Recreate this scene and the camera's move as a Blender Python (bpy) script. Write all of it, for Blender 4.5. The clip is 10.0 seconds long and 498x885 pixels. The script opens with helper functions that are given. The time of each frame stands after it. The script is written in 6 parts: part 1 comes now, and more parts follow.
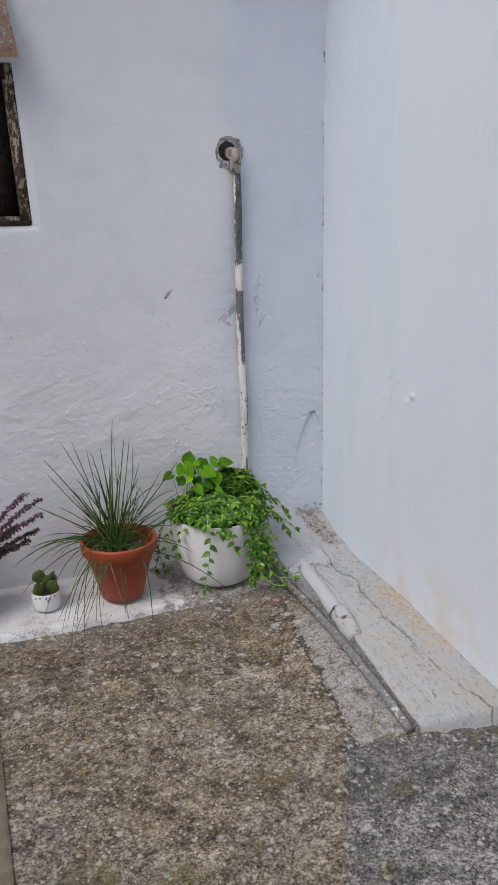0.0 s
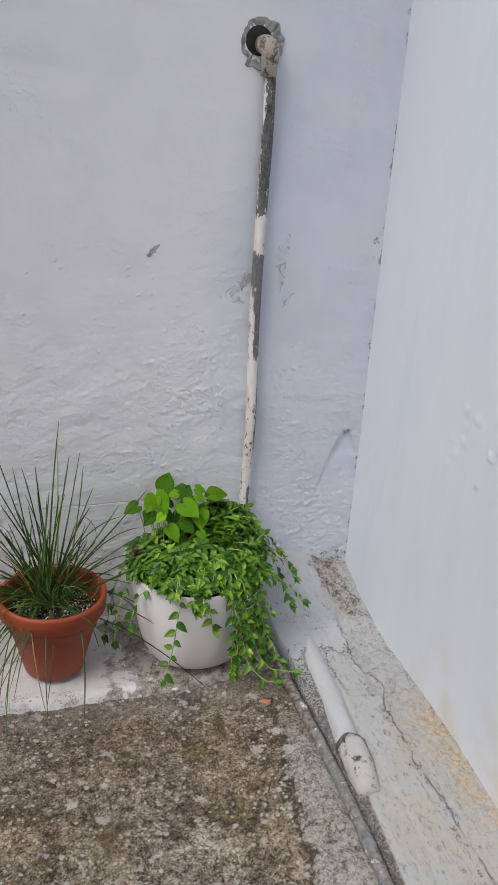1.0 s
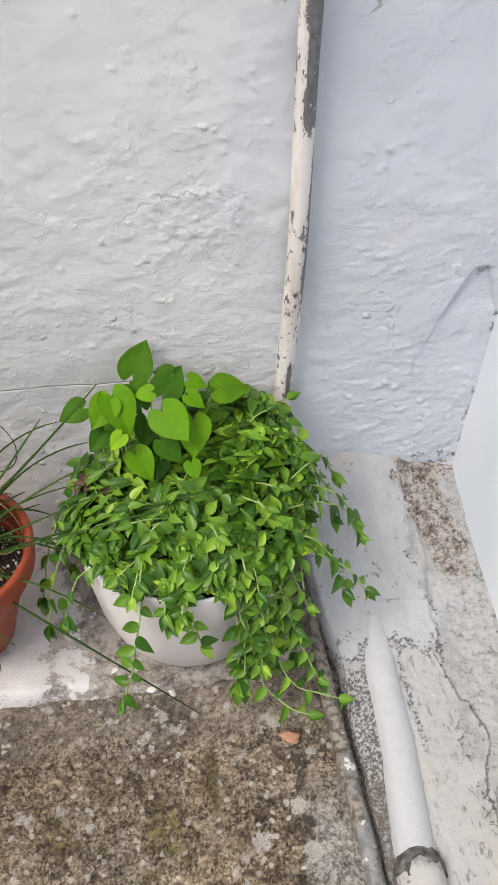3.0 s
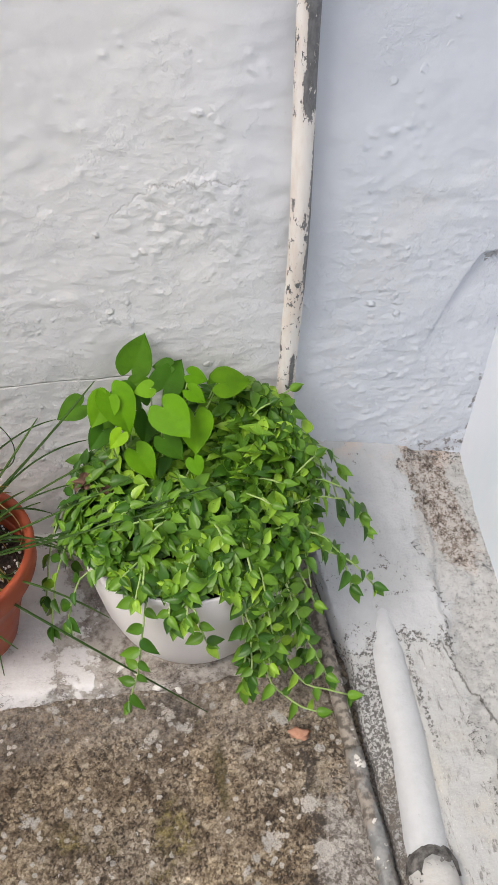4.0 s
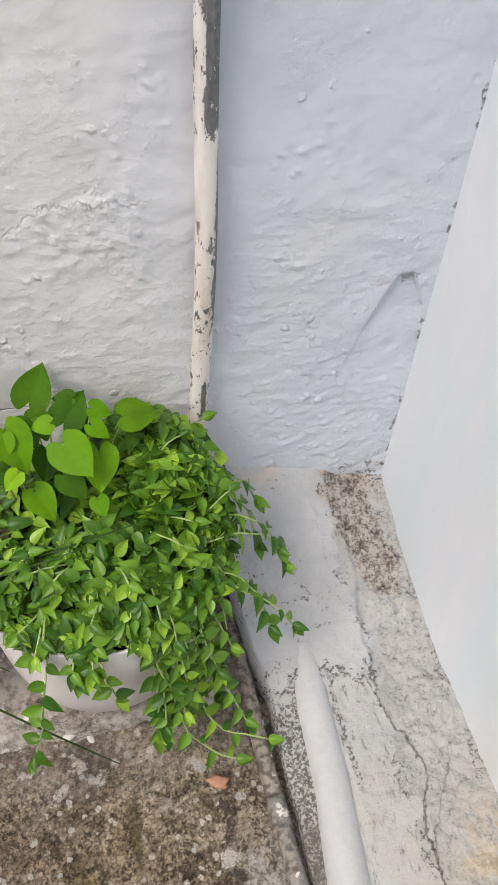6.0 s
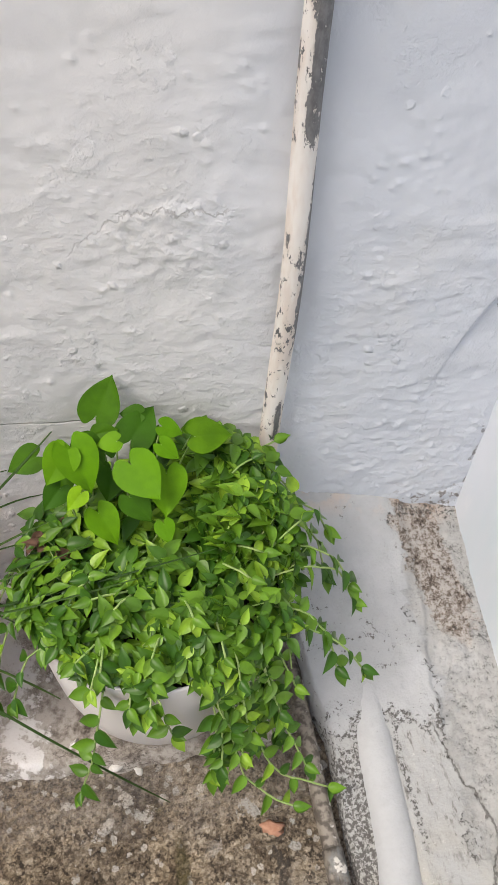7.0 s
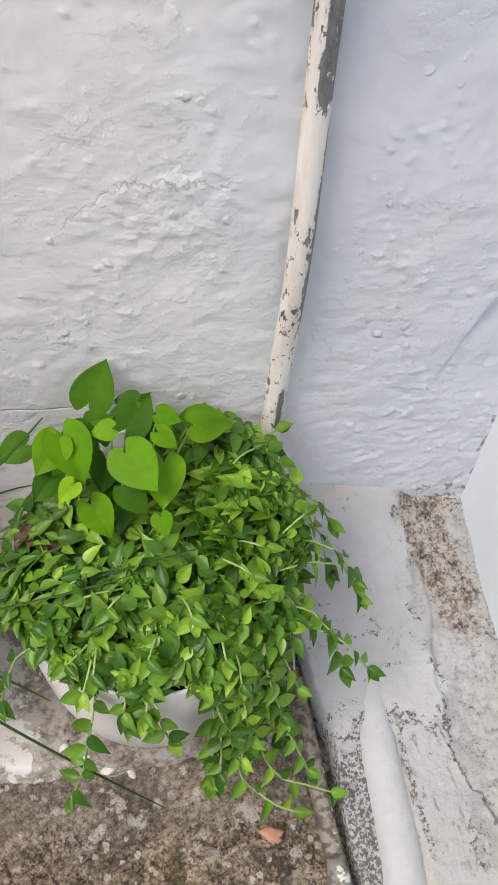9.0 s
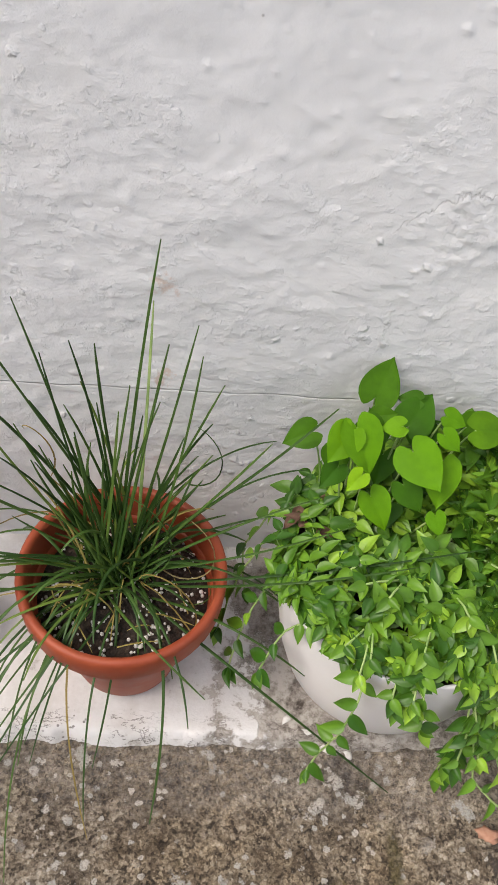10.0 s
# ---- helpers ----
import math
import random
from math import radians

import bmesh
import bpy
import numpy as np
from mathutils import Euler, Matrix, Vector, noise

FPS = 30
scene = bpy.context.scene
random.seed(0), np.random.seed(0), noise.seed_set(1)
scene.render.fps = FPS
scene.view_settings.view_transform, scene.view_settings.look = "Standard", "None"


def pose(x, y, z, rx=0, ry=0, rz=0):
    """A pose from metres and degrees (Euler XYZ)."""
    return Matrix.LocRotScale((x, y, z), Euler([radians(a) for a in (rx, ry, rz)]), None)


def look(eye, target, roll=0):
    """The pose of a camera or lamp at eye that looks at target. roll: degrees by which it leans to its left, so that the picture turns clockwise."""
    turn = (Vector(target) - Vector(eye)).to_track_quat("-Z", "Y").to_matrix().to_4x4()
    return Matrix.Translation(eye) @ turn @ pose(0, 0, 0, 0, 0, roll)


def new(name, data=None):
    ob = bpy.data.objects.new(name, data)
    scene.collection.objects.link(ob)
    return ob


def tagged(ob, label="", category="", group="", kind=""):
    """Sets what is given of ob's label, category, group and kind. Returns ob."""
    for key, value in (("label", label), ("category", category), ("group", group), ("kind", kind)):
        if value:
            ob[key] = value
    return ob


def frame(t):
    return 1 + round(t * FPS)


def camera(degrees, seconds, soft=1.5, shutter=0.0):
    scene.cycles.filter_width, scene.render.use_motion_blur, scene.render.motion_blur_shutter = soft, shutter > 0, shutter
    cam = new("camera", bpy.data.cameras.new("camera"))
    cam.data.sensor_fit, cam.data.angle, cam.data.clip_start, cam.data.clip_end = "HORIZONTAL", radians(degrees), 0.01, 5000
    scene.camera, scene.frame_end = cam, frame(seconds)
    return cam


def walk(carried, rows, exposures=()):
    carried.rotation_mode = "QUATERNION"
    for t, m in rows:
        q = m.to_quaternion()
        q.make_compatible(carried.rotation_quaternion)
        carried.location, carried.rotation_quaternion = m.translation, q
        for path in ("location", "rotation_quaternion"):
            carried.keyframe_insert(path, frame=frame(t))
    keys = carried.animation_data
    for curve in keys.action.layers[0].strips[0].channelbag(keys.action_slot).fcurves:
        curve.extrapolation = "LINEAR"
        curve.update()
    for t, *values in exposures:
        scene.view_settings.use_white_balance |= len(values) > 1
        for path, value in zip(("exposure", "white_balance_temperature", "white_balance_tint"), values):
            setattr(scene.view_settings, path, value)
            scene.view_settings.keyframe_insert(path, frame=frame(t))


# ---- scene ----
cam = camera(34.2, 10.0, 1.2)
EXPOSURES = [(0, -0.24, 6050, 12), (0.5, -0.24, 6180, 12), (1.0, -0.17, 6250, 12), (1.5, 0.08, 6400, 12), (2.5, 0.33, 6500, 12), (4.5, 0.31, 6550, 12), (5, 0.26, 6550, 12), (6.5, 0.24, 6700, 12), (7.5, 0.32, 6650, 12), (9, 0.3, 6550, 12), (10, 0.36, 6550, 12)]
PATH = [
    (0, (-1.398, -2.998, 1.468), (-0.764, -1.191, 0.892), -1.3),
    (0.5, (-1.22, -2.539, 1.432), (-0.602, -0.749, 0.788), 0.8),
    (1, (-1.005, -2.101, 1.448), (-0.462, -0.32, 0.718), 3.8),
    (1.3, (-0.959, -1.836, 1.414), (-0.442, -0.053, 0.668), 7.0),
    (1.5, (-0.886, -1.644, 1.408), (-0.383, 0.088, 0.544), 8.2),
    (1.8, (-0.776, -1.431, 1.346), (-0.398, 0.233, 0.303), 7.5),
    (2, (-0.73, -1.28, 1.298), (-0.507, 0.325, 0.127), 7.4),
    (2.2, (-0.699, -1.187, 1.281), (-0.554, 0.353, 0.014), 7.4),
    (2.5, (-0.643, -1.091, 1.3), (-0.522, 0.382, -0.047), 4.4),
    (3, (-0.605, -1.055, 1.288), (-0.362, 0.366, -0.099), 2.9),
    (3.2, (-0.611, -1.026, 1.28), (-0.334, 0.388, -0.107), 2.9),
    (4.3, (-0.583, -1.003, 1.289), (-0.362, 0.345, -0.173), 1.7),
    (4.5, (-0.548, -0.989, 1.281), (-0.297, 0.335, -0.196), 2.0),
    (5, (-0.509, -0.963, 1.3), (-0.195, 0.372, -0.155), 3.8),
    (5.2, (-0.515, -0.947, 1.311), (-0.19, 0.401, -0.13), 4.7),
    (6.3, (-0.562, -0.903, 1.26), (-0.155, 0.431, -0.173), 5.7),
    (6.5, (-0.563, -0.865, 1.25), (-0.178, 0.472, -0.188), 5.8),
    (7, (-0.588, -0.848, 1.244), (-0.285, 0.514, -0.189), 5.8),
    (7.5, (-0.642, -0.792, 1.258), (-0.415, 0.562, -0.196), 5.7),
    (8, (-0.628, -0.803, 1.226), (-0.403, 0.519, -0.257), 6.3),
    (8.5, (-0.601, -0.854, 1.227), (-0.327, 0.489, -0.229), 8.1),
    (9, (-0.596, -0.805, 1.202), (-0.267, 0.531, -0.249), 7.1),
    (9.5, (-0.673, -0.802, 1.217), (-0.377, 0.556, -0.221), 7.3),
    (9.7, (-0.764, -0.8, 1.206), (-0.489, 0.557, -0.237), 8.9),
    (10, (-0.85, -0.805, 1.214), (-0.725, 0.524, -0.275), 7.6),
]
walk(cam, [(t, look(eye, target, roll)) for t, eye, target, roll in PATH], EXPOSURES)

# ---- light ----
world = bpy.data.worlds.new("overcast_sky")
scene.world = world
world.use_nodes = True
wn = world.node_tree.nodes
sky = wn.new("ShaderNodeTexSky")
sky.sky_type, sky.sun_disc = "NISHITA", False
sky.sun_elevation, sky.sun_rotation = radians(52), radians(245)
sky.air_density, sky.dust_density, sky.ozone_density = 1.0, 4.0, 1.0
wn["Background"].inputs["Strength"].default_value = 0.12
world.node_tree.links.new(sky.outputs["Color"], wn["Background"].inputs["Color"])
sun = new("sun", bpy.data.lights.new("sun", "SUN"))
sun.data.energy, sun.data.angle, sun.data.color = 1.7, radians(32), (0.985, 0.96, 0.885)
sun.matrix_world = look((-3.4, -1.55, 4.8), (0, 0, 0))


# ---- materials ----
# the long crack in the fillet: how far along the wall, and its place across
CRACK = ((-0.36, -0.15), (-0.388, -0.141), (-0.43, -0.135), (-0.473, -0.111), (-0.529, -0.111), (-0.57, -0.131), (-0.635, -0.141), (-0.69, -0.133), (-0.8, -0.142), (-0.95, -0.125), (-1.1, -0.12), (-1.3, -0.09))


class Nodes:
    """A small builder for node materials."""

    def __init__(self, name):
        self.m = bpy.data.materials.new(name)
        self.m.use_nodes = True
        self.t = self.m.node_tree
        self.b = self.t.nodes["Principled BSDF"]
        self.pos = self.add("ShaderNodeNewGeometry").outputs["Position"]

    def add(self, kind):
        return self.t.nodes.new(kind)

    def put(self, socket, value):
        if isinstance(value, bpy.types.NodeSocket):
            self.t.links.new(value, socket)
        elif isinstance(value, (tuple, list)) and len(value) == 3 and socket.type == "RGBA":
            socket.default_value = (*value, 1)
        else:
            socket.default_value = value

    def math(self, op, a, b=0.5):
        n = self.add("ShaderNodeMath")
        n.operation = op
        self.put(n.inputs[0], a)
        self.put(n.inputs[1], b)
        return n.outputs[0]

    def stretch(self, vec, scale):
        n = self.add("ShaderNodeVectorMath")
        n.operation = "MULTIPLY"
        self.put(n.inputs[0], vec)
        n.inputs[1].default_value = scale
        return n.outputs[0]

    def noise(self, scale, detail=4, rough=0.55, vec=None, warp=0.0):
        n = self.add("ShaderNodeTexNoise")
        self.put(n.inputs["Vector"], self.pos if vec is None else vec)
        n.inputs["Scale"].default_value, n.inputs["Detail"].default_value = scale, detail
        n.inputs["Roughness"].default_value, n.inputs["Distortion"].default_value = rough, warp
        return n.outputs["Fac"]

    def cells(self, scale, vec=None, feature="F1", rnd=1.0):
        n = self.add("ShaderNodeTexVoronoi")
        n.feature = feature
        self.put(n.inputs["Vector"], self.pos if vec is None else vec)
        n.inputs["Scale"].default_value, n.inputs["Randomness"].default_value = scale, rnd
        return n.outputs["Distance"]

    def cell_color(self, scale, vec=None):
        n = self.add("ShaderNodeTexVoronoi")
        self.put(n.inputs["Vector"], self.pos if vec is None else vec)
        n.inputs["Scale"].default_value = scale
        return n.outputs["Color"]

    def axis(self, i, vec=None):
        n = self.add("ShaderNodeSeparateXYZ")
        self.put(n.inputs[0], self.pos if vec is None else vec)
        return n.outputs[i]

    def band(self, fac, lo, hi, a=0.0, b=1.0):
        n = self.add("ShaderNodeMapRange")
        n.interpolation_type = "SMOOTHSTEP"
        for i, v in enumerate((fac, lo, hi, a, b)):
            self.put(n.inputs[i], v)
        return n.outputs[0]

    def mix(self, fac, a, b, mode="MIX"):
        n = self.add("ShaderNodeMix")
        n.data_type, n.blend_type = "RGBA", mode
        self.put(n.inputs[0], fac)
        self.put(n.inputs[6], a)
        self.put(n.inputs[7], b)
        return n.outputs[2]

    def ramp(self, fac, *stops):
        n = self.add("ShaderNodeValToRGB")
        e = n.color_ramp.elements
        while len(e) < len(stops):
            e.new(0.5)
        for k, (p, c) in zip(e, stops):
            k.position, k.color = p, (*c, 1)
        self.put(n.inputs[0], fac)
        return n.outputs[0]

    def bump(self, height, strength, distance, under=None):
        n = self.add("ShaderNodeBump")
        n.inputs["Strength"].default_value, n.inputs["Distance"].default_value = strength, distance
        self.put(n.inputs["Height"], height)
        if under is not None:
            self.put(n.inputs["Normal"], under)
        return n.outputs[0]

    def rand(self):
        return self.add("ShaderNodeObjectInfo").outputs["Random"]

    def island(self):
        return self.add("ShaderNodeNewGeometry").outputs["Random Per Island"]

    def done(self, color, rough=0.6, normal=None, **more):
        self.put(self.b.inputs["Base Color"], color)
        self.put(self.b.inputs["Roughness"], rough)
        if normal is not None:
            self.put(self.b.inputs["Normal"], normal)
        for key, value in more.items():
            self.put(self.b.inputs[key.replace("_", " ")], value)
        return self.m


def limewash(name, base, blue, old=True):
    """Old white limewash over lumpy plaster; a later coat's blue tint comes in towards the corner, darkened to paint in
    shade there.
    """
    n = Nodes(name)
    big, mid, fine = n.noise(1.7, 3), n.noise(9, 5), n.noise(110, 4, 0.65)
    x, z = n.axis(0), n.axis(2)
    # blue coat, its colour also carrying the shade near the corner
    coat = n.band(n.math("ADD", x, n.math("MULTIPLY", n.math("SUBTRACT", big, 0.5), 0.45)), -0.52, -0.3)
    col = n.mix(coat, base, blue)
    col = n.mix(n.band(mid, 0.4, 0.7, 0, 0.3), col, n.mix(1.0, col, (0.86, 0.865, 0.87), "MULTIPLY"))
    col = n.mix(n.band(n.noise(3.1, 5, 0.65), 0.5, 0.66, 0, 0.22), col, (0.735, 0.725, 0.69))
    low = n.noise(14, 6, 0.7, n.stretch(n.pos, (0.7, 1, 2.2)))
    damp = n.math("MULTIPLY", n.band(z, 0.15, 0.5, 1, 0), n.band(low, 0.48, 0.7))
    col = n.mix(n.math("MULTIPLY", damp, 0.12), col, (0.5, 0.48, 0.45))
    specks = n.math("MULTIPLY", n.band(n.cells(24), 0.0, 0.055, 1, 0), n.band(n.noise(5, 2), 0.54, 0.62))
    col = n.mix(n.math("MULTIPLY", specks, 0.7), col, (0.25, 0.23, 0.21))
    soft = n.noise(9, 3)
    rough = n.math("MULTIPLY", n.band(n.math("ADD", n.noise(3.3, 3), n.band(z, 1.0, 0.45, -0.03, 0.14)), 0.44, 0.6), 1.0)
    scraped = n.noise(30, 5, 0.6, n.stretch(n.pos, (0.72, 1, 1.3)), 0.15)
    grainy = n.noise(70, 6, 0.7)
    crumbs = n.band(n.math("ADD", n.math("MULTIPLY", n.noise(75, 4, 0.6), 0.6), n.math("MULTIPLY", n.noise(19, 3), 0.4)), 0.535, 0.62)
    drops = n.band(n.math("ADD", n.cells(40), n.math("MULTIPLY", n.noise(60, 3), 0.75)), 0.46, 0.68, 1, 0)
    drops = n.math("MULTIPLY", drops, n.math("MULTIPLY", n.band(n.noise(7, 3), 0.56, 0.64), n.band(z, 1.0, 1.2, 0.8, 0.25)))
    nor = n.bump(soft, 0.2, 0.01)
    nor = n.bump(n.math("MULTIPLY", scraped, n.math("ADD", rough, 0.22)), 0.4, 0.0075, nor)
    nor = n.bump(n.math("MULTIPLY", crumbs, rough), 0.4, 0.0022, nor)
    nor = n.bump(drops, 0.7, 0.0042, nor)
    nor = n.bump(n.math("MULTIPLY", grainy, n.math("ADD", rough, 0.3)), 0.4, 0.003, nor)
    line = n.math("ABSOLUTE", n.math("SUBTRACT", n.math("ADD", n.math("SUBTRACT", z, n.math("MULTIPLY", x, 0.02)), n.math("MULTIPLY", n.math("SUBTRACT", n.noise(14, 3, 0.5, n.stretch(n.pos, (1, 0, 0))), 0.5), 0.006)), 0.4375))
    seam = n.math("MULTIPLY", n.band(line, 0.0004, 0.0022, 1, 0), n.math("MULTIPLY", n.band(x, -1.5, -1.4), n.band(x, -0.5, -0.62)))
    nor = n.bump(seam, 0.75, -0.002, nor)
    col = n.mix(n.math("MULTIPLY", seam, 0.06), col, (0.4, 0.39, 0.38))
    if old:
        # crumbly broken skin of the rough patch
        patch = n.math("MULTIPLY", n.math("MULTIPLY", n.band(x, -0.6, -0.57), n.band(x, -0.42, -0.46)), n.math("MULTIPLY", n.band(z, 0.765, 0.755), n.band(z, 0.6, 0.7)))
        nor = n.bump(n.math("MULTIPLY", n.band(n.noise(120, 5, 0.65), 0.44, 0.6), patch), 0.35, 0.0022, nor)
        # dark specks of mould at the foot by the corner, and broken plaster down the corner itself
        foot = n.math("MULTIPLY", n.band(n.math("ADD", z, n.math("MULTIPLY", n.math("SUBTRACT", mid, 0.5), 0.1)), 0.245, 0.2), n.band(x, -0.17, -0.1))
        foot = n.math("MULTIPLY", foot, n.band(n.noise(60, 6, 0.8), 0.53, 0.58))
        col = n.mix(n.math("MULTIPLY", foot, 0.8), col, (0.14, 0.115, 0.095))
        rag = n.noise(26, 6, 0.75, n.stretch(n.pos, (1, 1, 0.8)))
        rim = n.math("MULTIPLY", n.band(n.math("ADD", x, n.math("MULTIPLY", n.math("SUBTRACT", rag, 0.5), 0.04)), -0.0215, -0.019), n.band(n.noise(16, 4, 0.7), 0.54, 0.6))
        col = n.mix(n.math("MULTIPLY", rim, 0.75), col, (0.2, 0.19, 0.18))
        nor = n.bump(rim, 0.8, -0.004, nor)
        # chips down to the grey render: place, height, size, density of the break
        jag = n.math("MULTIPLY", n.math("SUBTRACT", n.noise(38, 5, 0.75), 0.5), 0.1)
        for cx, cz, r, flat, grey in ((-0.063, 0.606, 0.01, 0.6, 0.6), (-0.04, 1.165, 0.009, 1.2, 0.7)):
            dx, dz = n.math("SUBTRACT", x, cx), n.math("DIVIDE", n.math("SUBTRACT", z, cz), flat)
            d = n.math("SQRT", n.math("ADD", n.math("MULTIPLY", dx, dx), n.math("MULTIPLY", dz, dz)))
            chip = n.band(n.math("ADD", d, jag), r, r * 0.72)
            col = n.mix(n.math("MULTIPLY", chip, grey), col, n.mix(n.band(fine, 0.4, 0.6), (0.16, 0.15, 0.14), (0.48, 0.46, 0.43)))
            nor = n.bump(chip, 0.8, -0.003, nor)
        # slanting strokes where the skin has lifted: middle, half length, half width, slope, and how much lies bare
        curl = n.math("ABSOLUTE", n.math("SUBTRACT", n.noise(21, 2, 0.5), 0.5))
        for cx, cz, long, thin, slope, bare in ((-0.657, 1.131, 0.022, 0.006, 46, 0.8), (-0.403, 1.06, 0.024, 0.012, 48, 0.4), (-0.435, 1.03, 0.02, 0.009, 25, 0.3), (-0.425, 1.005, 0.02, 0.008, -30, 0.2), (-0.305, 1.14, 0.032, 0.01, 70, 0.1), (-0.306, 1.075, 0.034, 0.008, 88, 0.1), (-0.285, 1.01, 0.02, 0.012, 60, 0.1)):
            c, sn = math.cos(radians(slope)), math.sin(radians(slope))
            dx, dz = n.math("SUBTRACT", x, cx), n.math("SUBTRACT", z, cz)
            u = n.math("DIVIDE", n.math("ADD", n.math("MULTIPLY", dx, c), n.math("MULTIPLY", dz, sn)), long)
            w = n.math("DIVIDE", n.math("SUBTRACT", n.math("MULTIPLY", dz, c), n.math("MULTIPLY", dx, sn)), thin)
            d = n.math("SQRT", n.math("ADD", n.math("MULTIPLY", u, u), n.math("MULTIPLY", w, w)))
            near = n.band(n.math("ADD", d, n.math("MULTIPLY", n.math("SUBTRACT", n.noise(70, 4, 0.7), 0.5), 1.6)), 1.0, 0.85)
            hair = n.math("MULTIPLY", n.band(curl, 0.024, 0.008), n.band(d, 1.6, 1.3))
            col = n.mix(n.math("MULTIPLY", near, bare), col, n.mix(n.band(fine, 0.4, 0.6), (0.1, 0.095, 0.09), (0.36, 0.35, 0.33)))
            col = n.mix(n.math("MULTIPLY", hair, 0.5), col, (0.24, 0.22, 0.2))
            nor = n.bump(n.math("MAXIMUM", near, hair), 0.7, -0.002, nor)
        # rust stains left by two old fixings
        for cz, r in ((0.602, 0.02), (0.443, 0.014)):
            dx, dz = n.math("ADD", x, 0.909), n.math("SUBTRACT", z, cz)
            d = n.math("SQRT", n.math("ADD", n.math("MULTIPLY", dx, dx), n.math("MULTIPLY", dz, dz)))
            col = n.mix(n.math("MULTIPLY", n.band(n.math("ADD", d, jag), r, 0), 0.5), col, (0.62, 0.4, 0.27))
        # the broken upper edge of the rough patch, and a crease that runs off it
        wob = n.math("MULTIPLY", n.math("SUBTRACT", n.noise(48, 4, 0.7, n.stretch(n.pos, (1, 0, 0.5))), 0.5), 0.045)
        line = n.math("ABSOLUTE", n.math("SUBTRACT", n.math("ADD", z, wob), 0.752))
        crack = n.math("MULTIPLY", n.band(line, 0.0007, 0.002, 1, 0), n.math("MULTIPLY", n.band(x, -0.585, -0.575), n.band(x, -0.44, -0.46)))
        line = n.math("ABSOLUTE", n.math("ADD", n.math("SUBTRACT", n.math("MULTIPLY", x, 0.75), z), n.math("ADD", 1.183, wob)))
        crease = n.math("MULTIPLY", n.band(line, 0.0005, 0.002, 1, 0), n.math("MULTIPLY", n.band(x, -0.65, -0.63), n.band(x, -0.57, -0.58)))
        crack = n.math("MAXIMUM", crack, n.math("MULTIPLY", crease, 0.5))
        col = n.mix(n.math("MULTIPLY", crack, 0.3), col, (0.3, 0.28, 0.26))
        nor = n.bump(crack, 0.8, -0.002, nor)
    return n.done(col, n.band(fine, 0.3, 0.7, 0.72, 0.9), nor)


def smooth_paint(name, base):
    """Fresh smooth pale wall paint with faint roller texture and a few stains near the foot."""
    n = Nodes(name)
    big, mid, fine = n.noise(1.3, 3), n.noise(7, 5), n.noise(160, 3, 0.6)
    col = n.mix(n.band(big, 0.35, 0.7, 0, 0.5), base, tuple(c * 0.94 for c in base))
    z = n.axis(2)
    sheen = n.math("MULTIPLY", n.band(n.noise(2.4, 4, 0.6, n.stretch(n.pos, (1, 1.7, 0.4))), 0.4, 0.66), n.band(n.axis(1), -0.9, -0.1, 0.25, 0.8))
    col = n.mix(sheen, col, (base[0] * 0.86, base[1] * 0.955, base[2] * 0.96))
    col = n.mix(n.band(n.noise(30, 5, 0.7, n.stretch(n.pos, (1, 1, 0.3))), 0.52, 0.7, 0, 0.2), col, (0.8, 0.81, 0.82))
    foot = n.math("MULTIPLY", n.math("MULTIPLY", n.band(z, 0.08, 0.38, 1, 0), n.band(n.axis(1), -0.4, -0.65)), n.band(mid, 0.38, 0.66))
    col = n.mix(n.math("MULTIPLY", foot, 0.55), col, (0.62, 0.55, 0.43))
    specks = n.math("MULTIPLY", n.band(n.cells(22), 0.0, 0.04, 1, 0), n.band(n.noise(3, 2), 0.6, 0.68))
    col = n.mix(specks, col, (0.3, 0.28, 0.26))
    pits = n.math("MULTIPLY", n.band(n.cells(34), 0.07, 0.15, 1, 0), n.band(n.noise(6, 3), 0.56, 0.64))
    nor = n.bump(n.noise(18, 4), 0.16, 0.006)
    nor = n.bump(pits, 0.4, 0.002, nor)
    nor = n.bump(fine, 0.18, 0.001, nor)
    return n.done(col, n.band(mid, 0.3, 0.7, 0.5, 0.66), nor)


